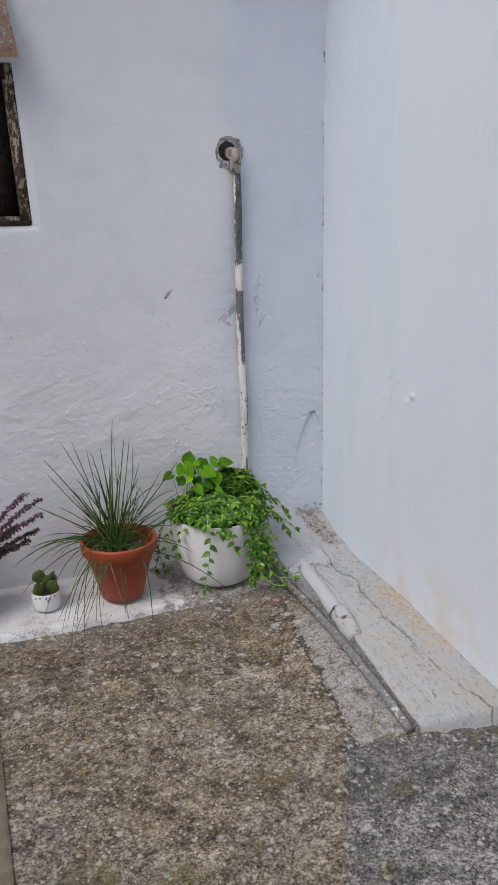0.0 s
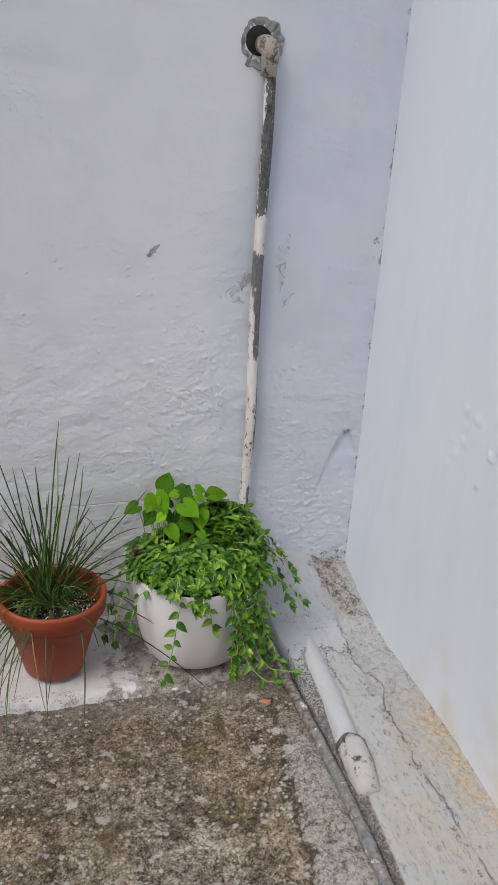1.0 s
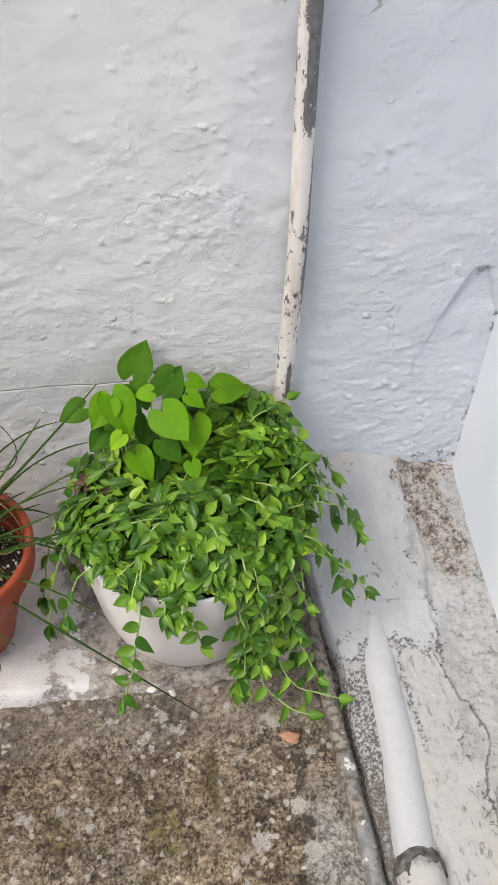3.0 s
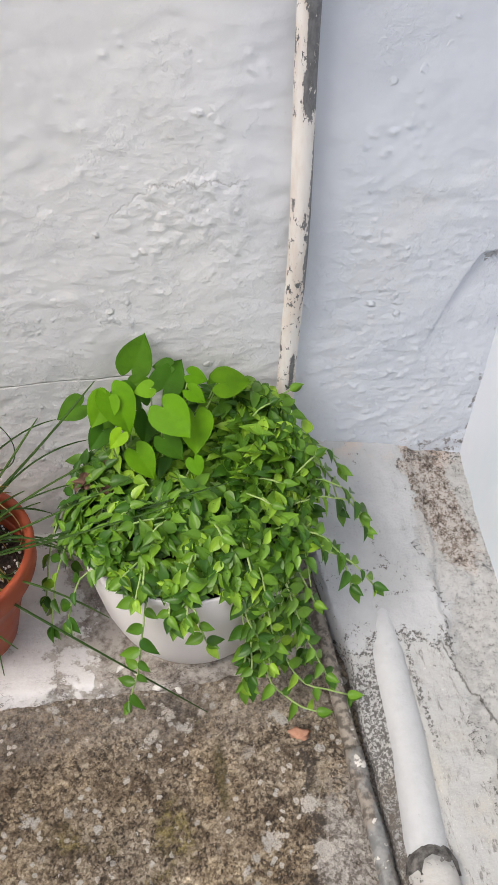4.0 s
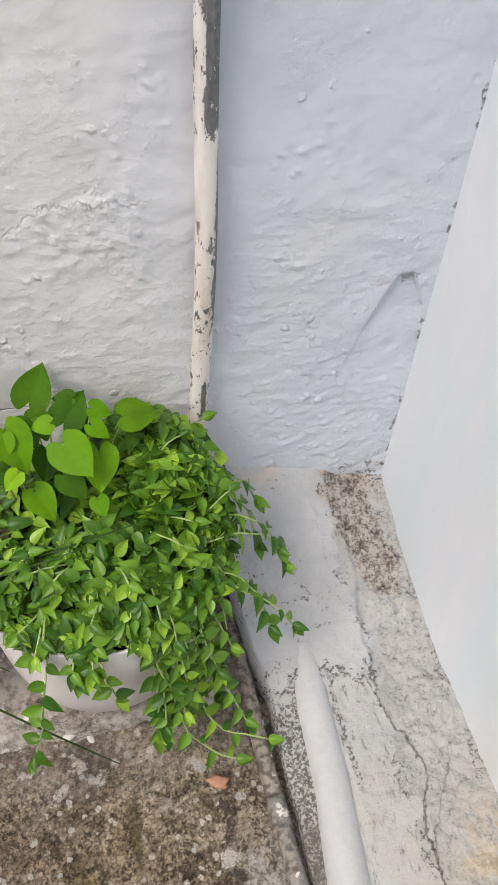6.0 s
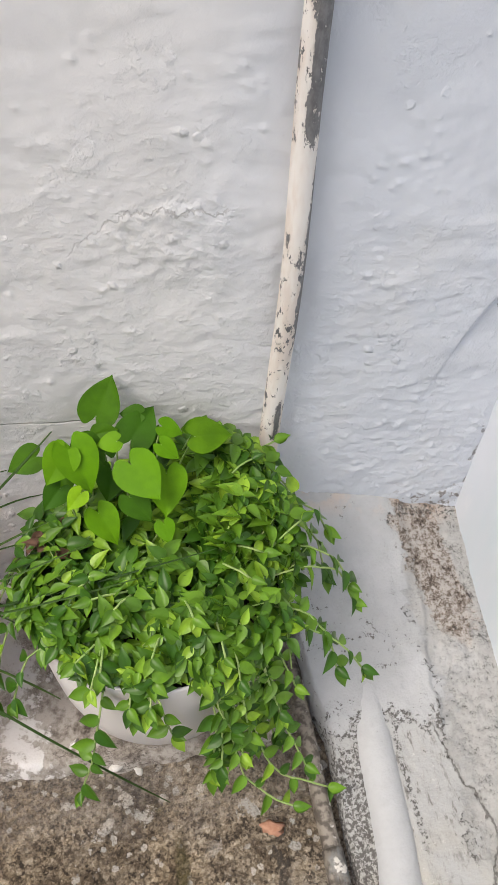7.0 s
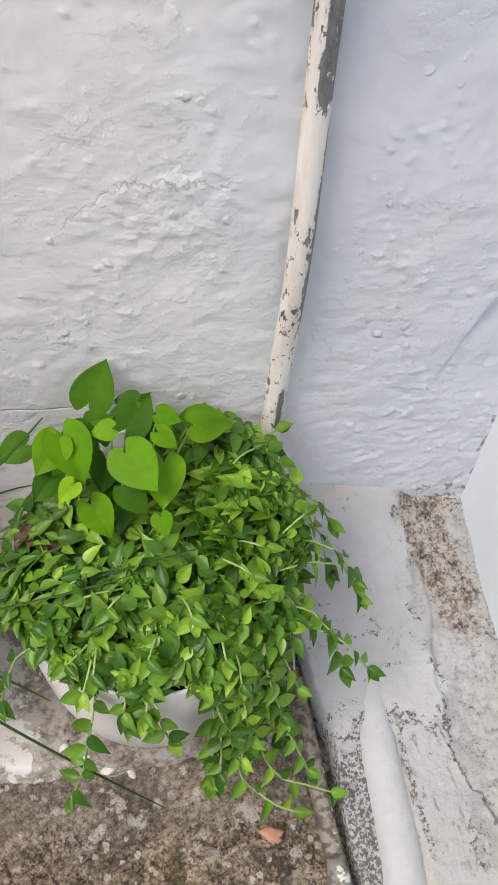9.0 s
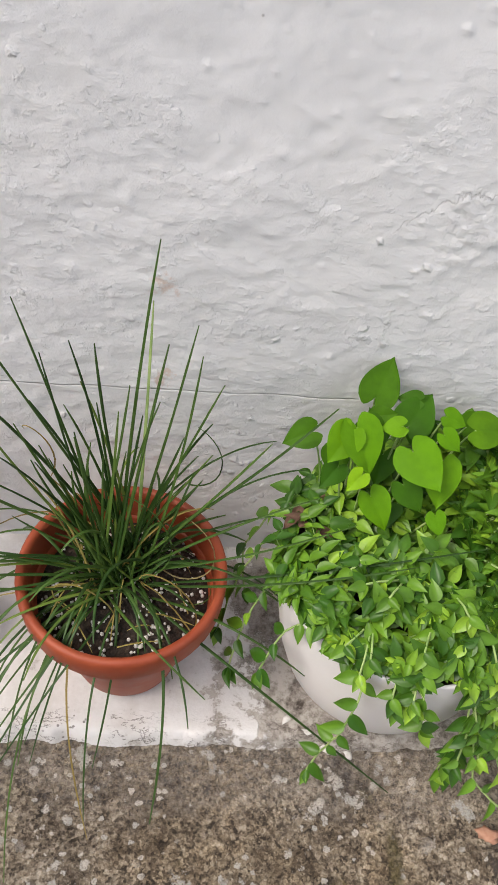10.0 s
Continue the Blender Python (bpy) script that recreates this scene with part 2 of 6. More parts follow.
def weathered_concrete():
    """Old yard concrete: washed-out sand and pebbles, pale lichen, moss, a mortar patch and a darker slab."""
    n = Nodes("weathered_concrete")
    x, y = n.axis(0), n.axis(1)
    big, mid, grain, fine = n.noise(2.4, 5, 0.65), n.noise(16, 7, 0.75), n.noise(120, 4, 0.75), n.noise(330, 3, 0.7)
    shift = n.add("ShaderNodeVectorMath")
    shift.operation = "MULTIPLY_ADD"
    wander = n.add("ShaderNodeTexNoise")
    wander.inputs["Scale"].default_value, wander.inputs["Detail"].default_value = 180, 2
    n.put(wander.inputs["Vector"], n.pos)
    n.put(shift.inputs[0], wander.outputs["Color"])
    shift.inputs[1].default_value = (0.006, 0.006, 0.006)
    n.put(shift.inputs[2], n.pos)
    loose = shift.outputs[0]
    stone, sand = n.axis(0, n.cell_color(135, loose)), n.axis(1, n.cell_color(290, loose))
    gap = n.cells(135, loose)
    crumble = n.noise(62, 7, 0.82)
    both = n.math("ADD", n.math("MULTIPLY", mid, 0.34), n.math("ADD", n.math("MULTIPLY", n.math("ADD", crumble, n.noise(150, 4, 0.8)), 0.2), n.math("ADD", n.math("MULTIPLY", stone, 0.1), n.math("MULTIPLY", sand, 0.15))))
    col = n.ramp(both, (0.39, (0.05, 0.04, 0.03)), (0.45, (0.187, 0.156, 0.116)), (0.505, (0.325, 0.279, 0.214)), (0.555, (0.45, 0.4, 0.322)), (0.63, (0.6, 0.56, 0.48)))
    col = n.mix(n.math("MULTIPLY", n.band(gap, 0.45, 0.7, 0, 0.5), n.band(grain, 0.6, 0.42)), col, (0.05, 0.041, 0.033))
    col = n.mix(n.band(big, 0.38, 0.62, 0, 0.75), col, n.mix(1.0, col, (0.97, 0.885, 0.72), "MULTIPLY"))
    blot = n.noise(8.5, 6, 0.68)
    col = n.mix(n.band(blot, 0.47, 0.6, 0, 0.75), col, n.mix(1.0, col, (0.42, 0.385, 0.35), "MULTIPLY"))
    col = n.mix(n.band(blot, 0.45, 0.34, 0, 0.45), col, n.mix(1.0, col, (1.55, 1.55, 1.55), "MULTIPLY"))
    lumps = n.noise(34, 5, 0.7)
    col = n.mix(n.band(lumps, 0.5, 0.62, 0, 0.6), col, n.mix(1.0, col, (0.48, 0.43, 0.38), "MULTIPLY"))
    col = n.mix(n.band(lumps, 0.47, 0.36, 0, 0.35), col, n.mix(1.0, col, (1.6, 1.58, 1.52), "MULTIPLY"))
    # darker, browner concrete towards the ledge, with a ragged edge
    near_ledge = n.math("ADD", y, n.math("ADD", n.math("MULTIPLY", n.math("SUBTRACT", blot, 0.5), 0.7), n.math("MULTIPLY", n.math("SUBTRACT", lumps, 0.5), 0.3)))
    col = n.mix(n.band(near_ledge, -0.8, -0.66, 0, 0.6), col, n.mix(1.0, col, (0.72, 0.66, 0.61), "MULTIPLY"))
    # smoother grey cement skin along the foot of the ledge
    skin = n.math("MULTIPLY", n.band(n.math("ADD", y, n.math("MULTIPLY", n.math("SUBTRACT", mid, 0.5), 0.3)), -0.47, -0.38), n.band(grain, 0.35, 0.6, 0.1, 0.5))
    col = n.mix(skin, col, n.ramp(crumble, (0.4, (0.17, 0.15, 0.132)), (0.6, (0.38, 0.35, 0.32))))
    # darker slab beside the foot of the ramp
    wob = n.math("MULTIPLY", n.math("SUBTRACT", n.noise(6, 4), 0.5), 0.22)
    crisp = n.math("MULTIPLY", n.math("SUBTRACT", n.noise(20, 6, 0.7), 0.5), 0.09)
    rand = n.math("SUBTRACT", n.math("ADD", x, crisp), n.math("MULTIPLY", n.math("ADD", y, 1.29), 0.48))
    slab = n.math("MULTIPLY", n.band(rand, -0.555, -0.51), n.band(n.math("ADD", n.math("ADD", y, n.math("MULTIPLY", x, 0.16)), n.math("MULTIPLY", crisp, 0.5)), -1.335, -1.36))
    dark = n.ramp(both, (0.4, (0.045, 0.044, 0.042)), (0.46, (0.14, 0.135, 0.126)), (0.53, (0.31, 0.298, 0.278)), (0.6, (0.56, 0.545, 0.51)))
    dark = n.mix(n.band(blot, 0.46, 0.6, 0, 0.7), dark, n.mix(1.0, dark, (0.5, 0.51, 0.52), "MULTIPLY"))
    col = n.mix(n.math("MULTIPLY", slab, 0.9), col, dark)
    stain = n.math("MULTIPLY", slab, n.band(n.math("ADD", y, n.math("MULTIPLY", n.math("SUBTRACT", blot, 0.5), 0.9)), -1.6, -1.4))
    col = n.mix(n.math("MULTIPLY", stain, 0.35), col, (0.045, 0.045, 0.045))
    # pale mortar strip along the conduit
    edge = n.math("ADD", n.math("ADD", x, n.math("MULTIPLY", n.math("SUBTRACT", n.noise(24, 5, 0.7), 0.5), 0.11)), n.math("MULTIPLY", y, -0.12))
    strip = n.math("MULTIPLY", n.band(edge, -0.345, -0.325), n.band(n.math("ADD", y, n.math("MULTIPLY", wob, 0.3)), -1.29, -1.27))
    strip = n.math("MULTIPLY", strip, n.band(n.math("ADD", y, wob), -0.46, -0.6))
    mortar = n.ramp(both, (0.4, (0.17, 0.152, 0.132)), (0.49, (0.38, 0.355, 0.325)), (0.6, (0.56, 0.54, 0.5)))
    col = n.mix(n.math("MULTIPLY", strip, n.band(n.noise(26, 5, 0.7), 0.36, 0.46, 0.1, 0.95)), col, mortar)
    gapline = n.math("MULTIPLY", n.band(n.math("ABSOLUTE", n.math("ADD", edge, 0.345)), 0.002, 0.012, 1, 0), n.band(n.math("ADD", y, wob), -0.3, -0.5))
    col = n.mix(n.math("MULTIPLY", n.math("MULTIPLY", gapline, n.band(n.math("ADD", y, n.math("MULTIPLY", wob, 0.3)), -1.29, -1.27)), n.band(crumble, 0.4, 0.52)), col, (0.06, 0.05, 0.042))
    # pale lichen rosettes and lime splashes
    ragged = n.math("MULTIPLY", n.noise(60, 6, 0.8), 0.7)
    spots = n.band(n.math("ADD", n.cells(11), n.math("MULTIPLY", n.noise(42, 6, 0.8), 1.0)), 0.6, 0.67, 1, 0)
    spots = n.math("MULTIPLY", spots, n.band(n.math("ADD", n.noise(6.3, 2), n.band(y, -0.5, -1.3, 0.04, -0.06)), 0.42, 0.52))
    flecks = n.band(n.math("ADD", n.cells(31), n.math("MULTIPLY", ragged, 1.3)), 0.62, 0.7, 1, 0)
    flecks = n.math("MULTIPLY", flecks, n.band(n.noise(7.7, 3), 0.45, 0.55))
    tiny = n.band(n.math("ADD", n.cells(48), n.math("MULTIPLY", n.noise(150, 3), 0.5)), 0.43, 0.48, 1, 0)
    tiny = n.math("MULTIPLY", tiny, n.band(n.noise(8, 3), 0.36, 0.5))
    pale = n.math("MAXIMUM", n.math("MAXIMUM", spots, flecks), tiny)
    pale = n.math("MULTIPLY", pale, n.band(fine, 0.28, 0.6, 0.35, 1))
    col = n.mix(pale, col, n.mix(n.band(n.noise(18, 3), 0.4, 0.6), (0.64, 0.6, 0.54), (0.5, 0.49, 0.46)))
    # olive moss in a worn dip in front of the planter
    dx, dy = n.math("ADD", x, n.math("ADD", 0.542, n.math("MULTIPLY", n.math("SUBTRACT", mid, 0.5), 0.03))), n.math("ADD", y, 0.505)
    d = n.math("SQRT", n.math("ADD", n.math("MULTIPLY", n.math("MULTIPLY", dx, dx), 28.0), n.math("MULTIPLY", dy, dy)))
    col = n.mix(n.math("MULTIPLY", n.band(d, 0.075, 0.03), 0.7), col, n.mix(n.band(grain, 0.4, 0.6), (0.035, 0.032, 0.008), (0.12, 0.1, 0.035)))
    moss = n.math("MULTIPLY", n.band(n.noise(3.1, 5, 0.7), 0.56, 0.66), n.band(grain, 0.35, 0.6))
    col = n.mix(n.math("MULTIPLY", moss, 0.45), col, (0.2, 0.155, 0.06))
    tuft = n.math("MULTIPLY", n.band(n.noise(4.3, 4, 0.6), 0.6, 0.68), n.band(crumble, 0.42, 0.58))
    col = n.mix(n.math("MULTIPLY", tuft, 0.7), col, n.mix(n.band(grain, 0.4, 0.6), (0.1, 0.085, 0.02), (0.36, 0.3, 0.1)))
    nor = n.bump(mid, 0.5, 0.009)
    nor = n.bump(lumps, 0.5, -0.008, nor)
    nor = n.bump(crumble, 0.7, 0.012, nor)
    nor = n.bump(pale, 0.4, 0.002, nor)
    nor = n.bump(fine, 0.6, 0.002, nor)
    return n.done(col, 0.93, nor)


def worn_white(name, lime, bare, cover, scale=9.0, black=0.85):
    """Thick white limewash on cement, flaking to bare grit and black mould. cover: how much paint is left."""
    n = Nodes(name)
    a, b, fine = n.noise(scale, 7, 0.72), n.noise(scale * 3.1, 6, 0.7), n.noise(140, 4, 0.7)
    paint = n.mix(n.band(b, 0.4, 0.7, 0, 0.5), lime, tuple(c * 0.85 for c in lime))
    raw = n.mix(n.band(fine, 0.35, 0.65), tuple(c * 0.45 for c in bare), bare)
    left = n.math("ADD", a, n.math("MULTIPLY", n.math("SUBTRACT", b, 0.5), 0.6))
    mask = n.band(left, cover, cover + 0.035, 1, 0)
    col = n.mix(mask, raw, paint)
    mould = n.math("MULTIPLY", n.band(left, cover - 0.05, cover + 0.02), n.band(n.noise(40, 5, 0.7), 0.48, 0.6))
    col = n.mix(n.math("MULTIPLY", mould, black), col, (0.045, 0.042, 0.04))
    nor = n.bump(mask, 0.7, 0.003)
    nor = n.bump(b, 0.4, 0.006, nor)
    nor = n.bump(fine, 0.35, 0.002, nor)
    return n.done(col, 0.88, nor)


def ledge_paint():
    """Thin dirty limewash on the ledge, worn off beside the planter."""
    n = Nodes("worn_ledge_paint")
    x, y = n.axis(0), n.axis(1)
    a, b, fine = n.noise(9, 7, 0.72), n.noise(48, 6, 0.74), n.noise(170, 4, 0.7)
    paint = n.mix(n.band(a, 0.35, 0.65), (0.76, 0.75, 0.74), (0.62, 0.6, 0.575))
    raw = n.ramp(b, (0.33, (0.07, 0.056, 0.046)), (0.45, (0.27, 0.24, 0.21)), (0.58, (0.47, 0.44, 0.4)))
    gone = n.band(n.math("ADD", x, n.math("MULTIPLY", n.math("SUBTRACT", a, 0.5), 0.5)), -0.9, -0.66, 0, 0.24)
    rim = n.band(n.math("ADD", y, n.math("MULTIPLY", n.math("SUBTRACT", a, 0.5), 0.1)), -0.29, -0.35, 0, 0.06)
    wear = n.math("ADD", n.math("ADD", n.math("MULTIPLY", a, 0.7), n.math("MULTIPLY", b, 0.5)), n.math("ADD", gone, rim))
    mask = n.band(wear, 0.7, 0.78)
    col = n.mix(mask, paint, raw)
    soil = n.math("MULTIPLY", n.band(n.cells(95), 0.16, 0.24, 1, 0), n.band(n.noise(13, 4), 0.58, 0.66))
    col = n.mix(n.math("MULTIPLY", soil, 0.7), col, (0.07, 0.05, 0.038))
    # fine dark cracks in the paint, along the front edge and before the small cup
    curl = n.math("ABSOLUTE", n.math("SUBTRACT", n.noise(26, 5, 0.7, n.stretch(n.pos, (0.7, 1.6, 1))), 0.5))
    lined = n.math("MULTIPLY", n.band(n.math("ADD", y, n.math("MULTIPLY", n.math("SUBTRACT", a, 0.5), 0.04)), -0.295, -0.31), n.band(n.noise(9, 3), 0.4, 0.5))
    lined = n.math("MAXIMUM", lined, n.math("MULTIPLY", n.math("MULTIPLY", n.band(x, -1.34, -1.3), n.band(x, -1.14, -1.18)), n.band(y, -0.235, -0.25)))
    brink = n.math("MULTIPLY", n.band(curl, 0.016, 0.005), lined)
    col = n.mix(n.math("MULTIPLY", brink, 0.75), col, (0.09, 0.075, 0.065))
    nor = n.bump(mask, 0.6, -0.003)
    nor = n.bump(b, 0.5, 0.004, nor)
    nor = n.bump(fine, 0.4, 0.0015, nor)
    return n.done(col, 0.9, nor)


def ramp_cement():
    """The fillet of cement at the foot of the wall: a smooth grey-white coat, a coarser cream one, grit, cracks and grime."""
    n = Nodes("limewashed_cement")
    x, y = n.axis(0), n.axis(1)
    a, b, c, fine = n.noise(7, 6, 0.7), n.noise(34, 7, 0.75), n.noise(85, 6, 0.78), n.noise(210, 4, 0.75)
    worm = n.noise(165, 4, 0.7, None, 0.2)
    fray = n.math("SUBTRACT", b, 0.5)
    yw = n.math("ADD", y, n.math("MULTIPLY", n.math("SUBTRACT", n.noise(12, 4, 0.6), 0.5), 0.13))
    side = n.math("ADD", n.math("ADD", x, n.math("MULTIPLY", fray, 0.11)), n.math("MULTIPLY", n.math("SUBTRACT", n.noise(11, 4, 0.6), 0.5), 0.1))
    paint = n.mix(n.band(a, 0.35, 0.65), (0.485, 0.5, 0.515), (0.42, 0.433, 0.443))
    paint = n.mix(n.math("MULTIPLY", n.band(c, 0.58, 0.62), n.band(n.noise(14, 3), 0.5, 0.58)), paint, (0.14, 0.13, 0.125))
    # coarse coat in front of the lip: cream and grey, with pits
    front = n.band(n.math("ADD", n.math("ADD", yw, n.math("MULTIPLY", x, 0.12)), n.math("MULTIPLY", fray, 0.12)), -0.364, -0.372)
    cream = n.math("MULTIPLY", n.band(n.noise(5.5, 5, 0.65), 0.4, 0.6), n.band(y, -0.42, -0.65))
    coarse = n.mix(cream, (0.42, 0.43, 0.43), (0.43, 0.412, 0.355))
    coarse = n.mix(n.band(b, 0.54, 0.64, 0, 0.45), coarse, (0.36, 0.35, 0.33))
    streaky = n.noise(75, 5, 0.72, n.stretch(n.pos, (1.5, 0.5, 1.5)))
    coarse = n.mix(n.band(streaky, 0.5, 0.6, 0, 0.5), coarse, (0.3, 0.293, 0.28))
    coarse = n.mix(n.math("MULTIPLY", n.band(streaky, 0.585, 0.62), n.band(n.noise(9, 4), 0.34, 0.52, 0.2, 0.8)), coarse, (0.17, 0.165, 0.155))
    coarse = n.mix(n.band(fine, 0.6, 0.68, 0, 0.45), coarse, (0.7, 0.69, 0.66))
    col = n.mix(front, paint, coarse)
    # pitted grit beside the wall
    pit = n.math("ADD", n.math("MULTIPLY", b, 0.3), n.math("ADD", n.math("MULTIPLY", c, 0.4), n.math("MULTIPLY", fine, 0.3)))
    grit = n.ramp(pit, (0.39, (0.055, 0.05, 0.046)), (0.425, (0.19, 0.187, 0.178)), (0.455, (0.36, 0.362, 0.352)), (0.5, (0.49, 0.492, 0.482)))
    zone = n.math("MULTIPLY", n.band(side, -0.14, -0.11), n.band(y, -0.9, -0.3, 0.2, 1.0))
    zone = n.math("MULTIPLY", zone, n.band(n.noise(13, 4), 0.3, 0.5, 0.45, 1.0))
    col = n.mix(zone, col, grit)
    # brown bare mortar running out of the corner
    line = n.math("ADD", n.math("ADD", n.math("ADD", x, 0.106), n.math("MULTIPLY", y, 0.2)), n.math("ADD", n.math("MULTIPLY", fray, 0.1), n.math("MULTIPLY", n.math("SUBTRACT", n.noise(14, 4), 0.5), 0.08)))
    streak = n.math("MULTIPLY", n.band(n.math("ABSOLUTE", line), 0.012, 0.056, 1, 0), n.band(n.math("ADD", y, n.math("MULTIPLY", fray, 0.15)), -0.27, -0.16))
    streak = n.math("MULTIPLY", streak, n.band(n.noise(21, 5, 0.65), 0.36, 0.52, 0.35, 1.0))
    brown = n.ramp(pit, (0.41, (0.03, 0.024, 0.02)), (0.455, (0.14, 0.11, 0.09)), (0.49, (0.28, 0.24, 0.205)), (0.53, (0.5, 0.475, 0.45)))
    col = n.mix(n.band(streak, 0.1, 0.4), col, brown)
    # pinkish wash where the fillet meets the back wall
    blush = n.math("MULTIPLY", n.band(y, -0.05, -0.012), n.band(n.noise(25, 4), 0.46, 0.6))
    col = n.mix(n.math("MULTIPLY", blush, 0.5), col, (0.6, 0.48, 0.4))
    ochre = n.math("MULTIPLY", n.math("MULTIPLY", n.band(side, -0.11, -0.05), n.band(y, -0.5, -0.7)), n.math("MULTIPLY", n.band(b, 0.42, 0.54), n.band(y, -1.12, -0.95)))
    col = n.mix(n.math("MULTIPLY", ochre, 0.7), col, n.mix(n.band(c, 0.4, 0.6), (0.33, 0.22, 0.11), (0.6, 0.47, 0.3)))
    # the long crack and a branch
    along = n.add("ShaderNodeMapRange")
    for i, v in enumerate((y, -1.3, -0.36, 0.0, 1.0)):
        n.put(along.inputs[i], v)
    way = n.ramp(along.outputs[0], *[((cy + 1.3) / 0.94, ((cx + 0.2) * 5,) * 3) for cy, cx in reversed(CRACK)])
    cx = n.math("ADD", n.math("SUBTRACT", n.math("MULTIPLY", way, 0.2), 0.2), n.math("MULTIPLY", n.math("SUBTRACT", n.noise(32, 5, 0.7), 0.5), 0.03))
    off = n.math("SUBTRACT", x, cx)
    crack = n.math("MULTIPLY", n.band(n.math("ABSOLUTE", off), 0.0004, 0.002, 1, 0), n.math("MULTIPLY", n.band(y, -0.35, -0.37), n.band(n.noise(14, 2), 0.38, 0.5, 0.1, 1)))
    twig = n.math("ABSOLUTE", n.math("SUBTRACT", n.math("SUBTRACT", off, 0.022), n.math("MULTIPLY", n.math("ADD", y, 0.58), 0.35)))
    twig = n.math("MULTIPLY", n.band(twig, 0.0004, 0.0014, 0.6, 0), n.math("MULTIPLY", n.band(y, -0.5, -0.52), n.band(y, -0.66, -0.63)))
    crack = n.math("MAXIMUM", crack, twig)
    col = n.mix(n.math("MULTIPLY", crack, 0.62), col, (0.09, 0.08, 0.07))
    # black grime: between conduit and duct, along the lip and the edge of the smooth coat; dark specks along the duct's
    # flank and the wall joints
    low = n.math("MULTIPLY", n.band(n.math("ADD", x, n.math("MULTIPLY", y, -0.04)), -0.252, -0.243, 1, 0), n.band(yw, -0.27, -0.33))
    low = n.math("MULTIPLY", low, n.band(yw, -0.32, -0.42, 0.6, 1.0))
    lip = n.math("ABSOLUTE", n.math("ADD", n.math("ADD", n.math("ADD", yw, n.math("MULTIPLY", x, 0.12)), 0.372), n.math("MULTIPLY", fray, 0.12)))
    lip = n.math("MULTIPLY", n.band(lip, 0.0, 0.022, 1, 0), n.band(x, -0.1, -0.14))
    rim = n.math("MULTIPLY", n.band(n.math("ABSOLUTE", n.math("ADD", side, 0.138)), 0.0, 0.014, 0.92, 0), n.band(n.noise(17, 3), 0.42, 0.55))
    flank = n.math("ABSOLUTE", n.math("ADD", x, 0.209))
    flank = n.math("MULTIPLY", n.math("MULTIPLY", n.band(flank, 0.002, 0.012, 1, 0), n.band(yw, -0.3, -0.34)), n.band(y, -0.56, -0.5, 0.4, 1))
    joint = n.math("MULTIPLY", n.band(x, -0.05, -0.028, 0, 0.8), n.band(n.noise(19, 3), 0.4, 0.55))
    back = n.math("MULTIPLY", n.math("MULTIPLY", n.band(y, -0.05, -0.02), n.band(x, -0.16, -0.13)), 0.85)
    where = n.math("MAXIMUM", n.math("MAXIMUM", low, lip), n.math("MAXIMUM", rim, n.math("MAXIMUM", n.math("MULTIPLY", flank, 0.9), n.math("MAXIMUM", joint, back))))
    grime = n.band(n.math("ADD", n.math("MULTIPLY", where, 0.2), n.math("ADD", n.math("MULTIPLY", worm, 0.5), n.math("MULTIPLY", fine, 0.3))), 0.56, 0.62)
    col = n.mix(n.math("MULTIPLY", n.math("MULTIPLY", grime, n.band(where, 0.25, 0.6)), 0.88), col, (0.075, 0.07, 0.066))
    # brown dirt in the trough lower down
    dirt = n.math("MULTIPLY", n.band(n.math("ADD", x, n.math("MULTIPLY", y, -0.04)), -0.25, -0.245, 1, 0), n.band(n.math("ADD", y, n.math("MULTIPLY", fray, 0.2)), -0.54, -0.58))
    col = n.mix(n.math("MULTIPLY", dirt, n.band(c, 0.38, 0.56, 0.9, 0.35)), col, (0.11, 0.092, 0.075))
    nor = n.bump(crack, 0.9, -0.004)
    nor = n.bump(n.math("MULTIPLY", pit, n.math("ADD", n.math("MULTIPLY", zone, 0.8), 0.25)), 0.7, 0.012, nor)
    nor = n.bump(a, 0.5, 0.012, nor)
    nor = n.bump(grime, 0.5, -0.0015, nor)
    nor = n.bump(fine, 0.35, 0.002, nor)
    return n.done(col, 0.87, nor)


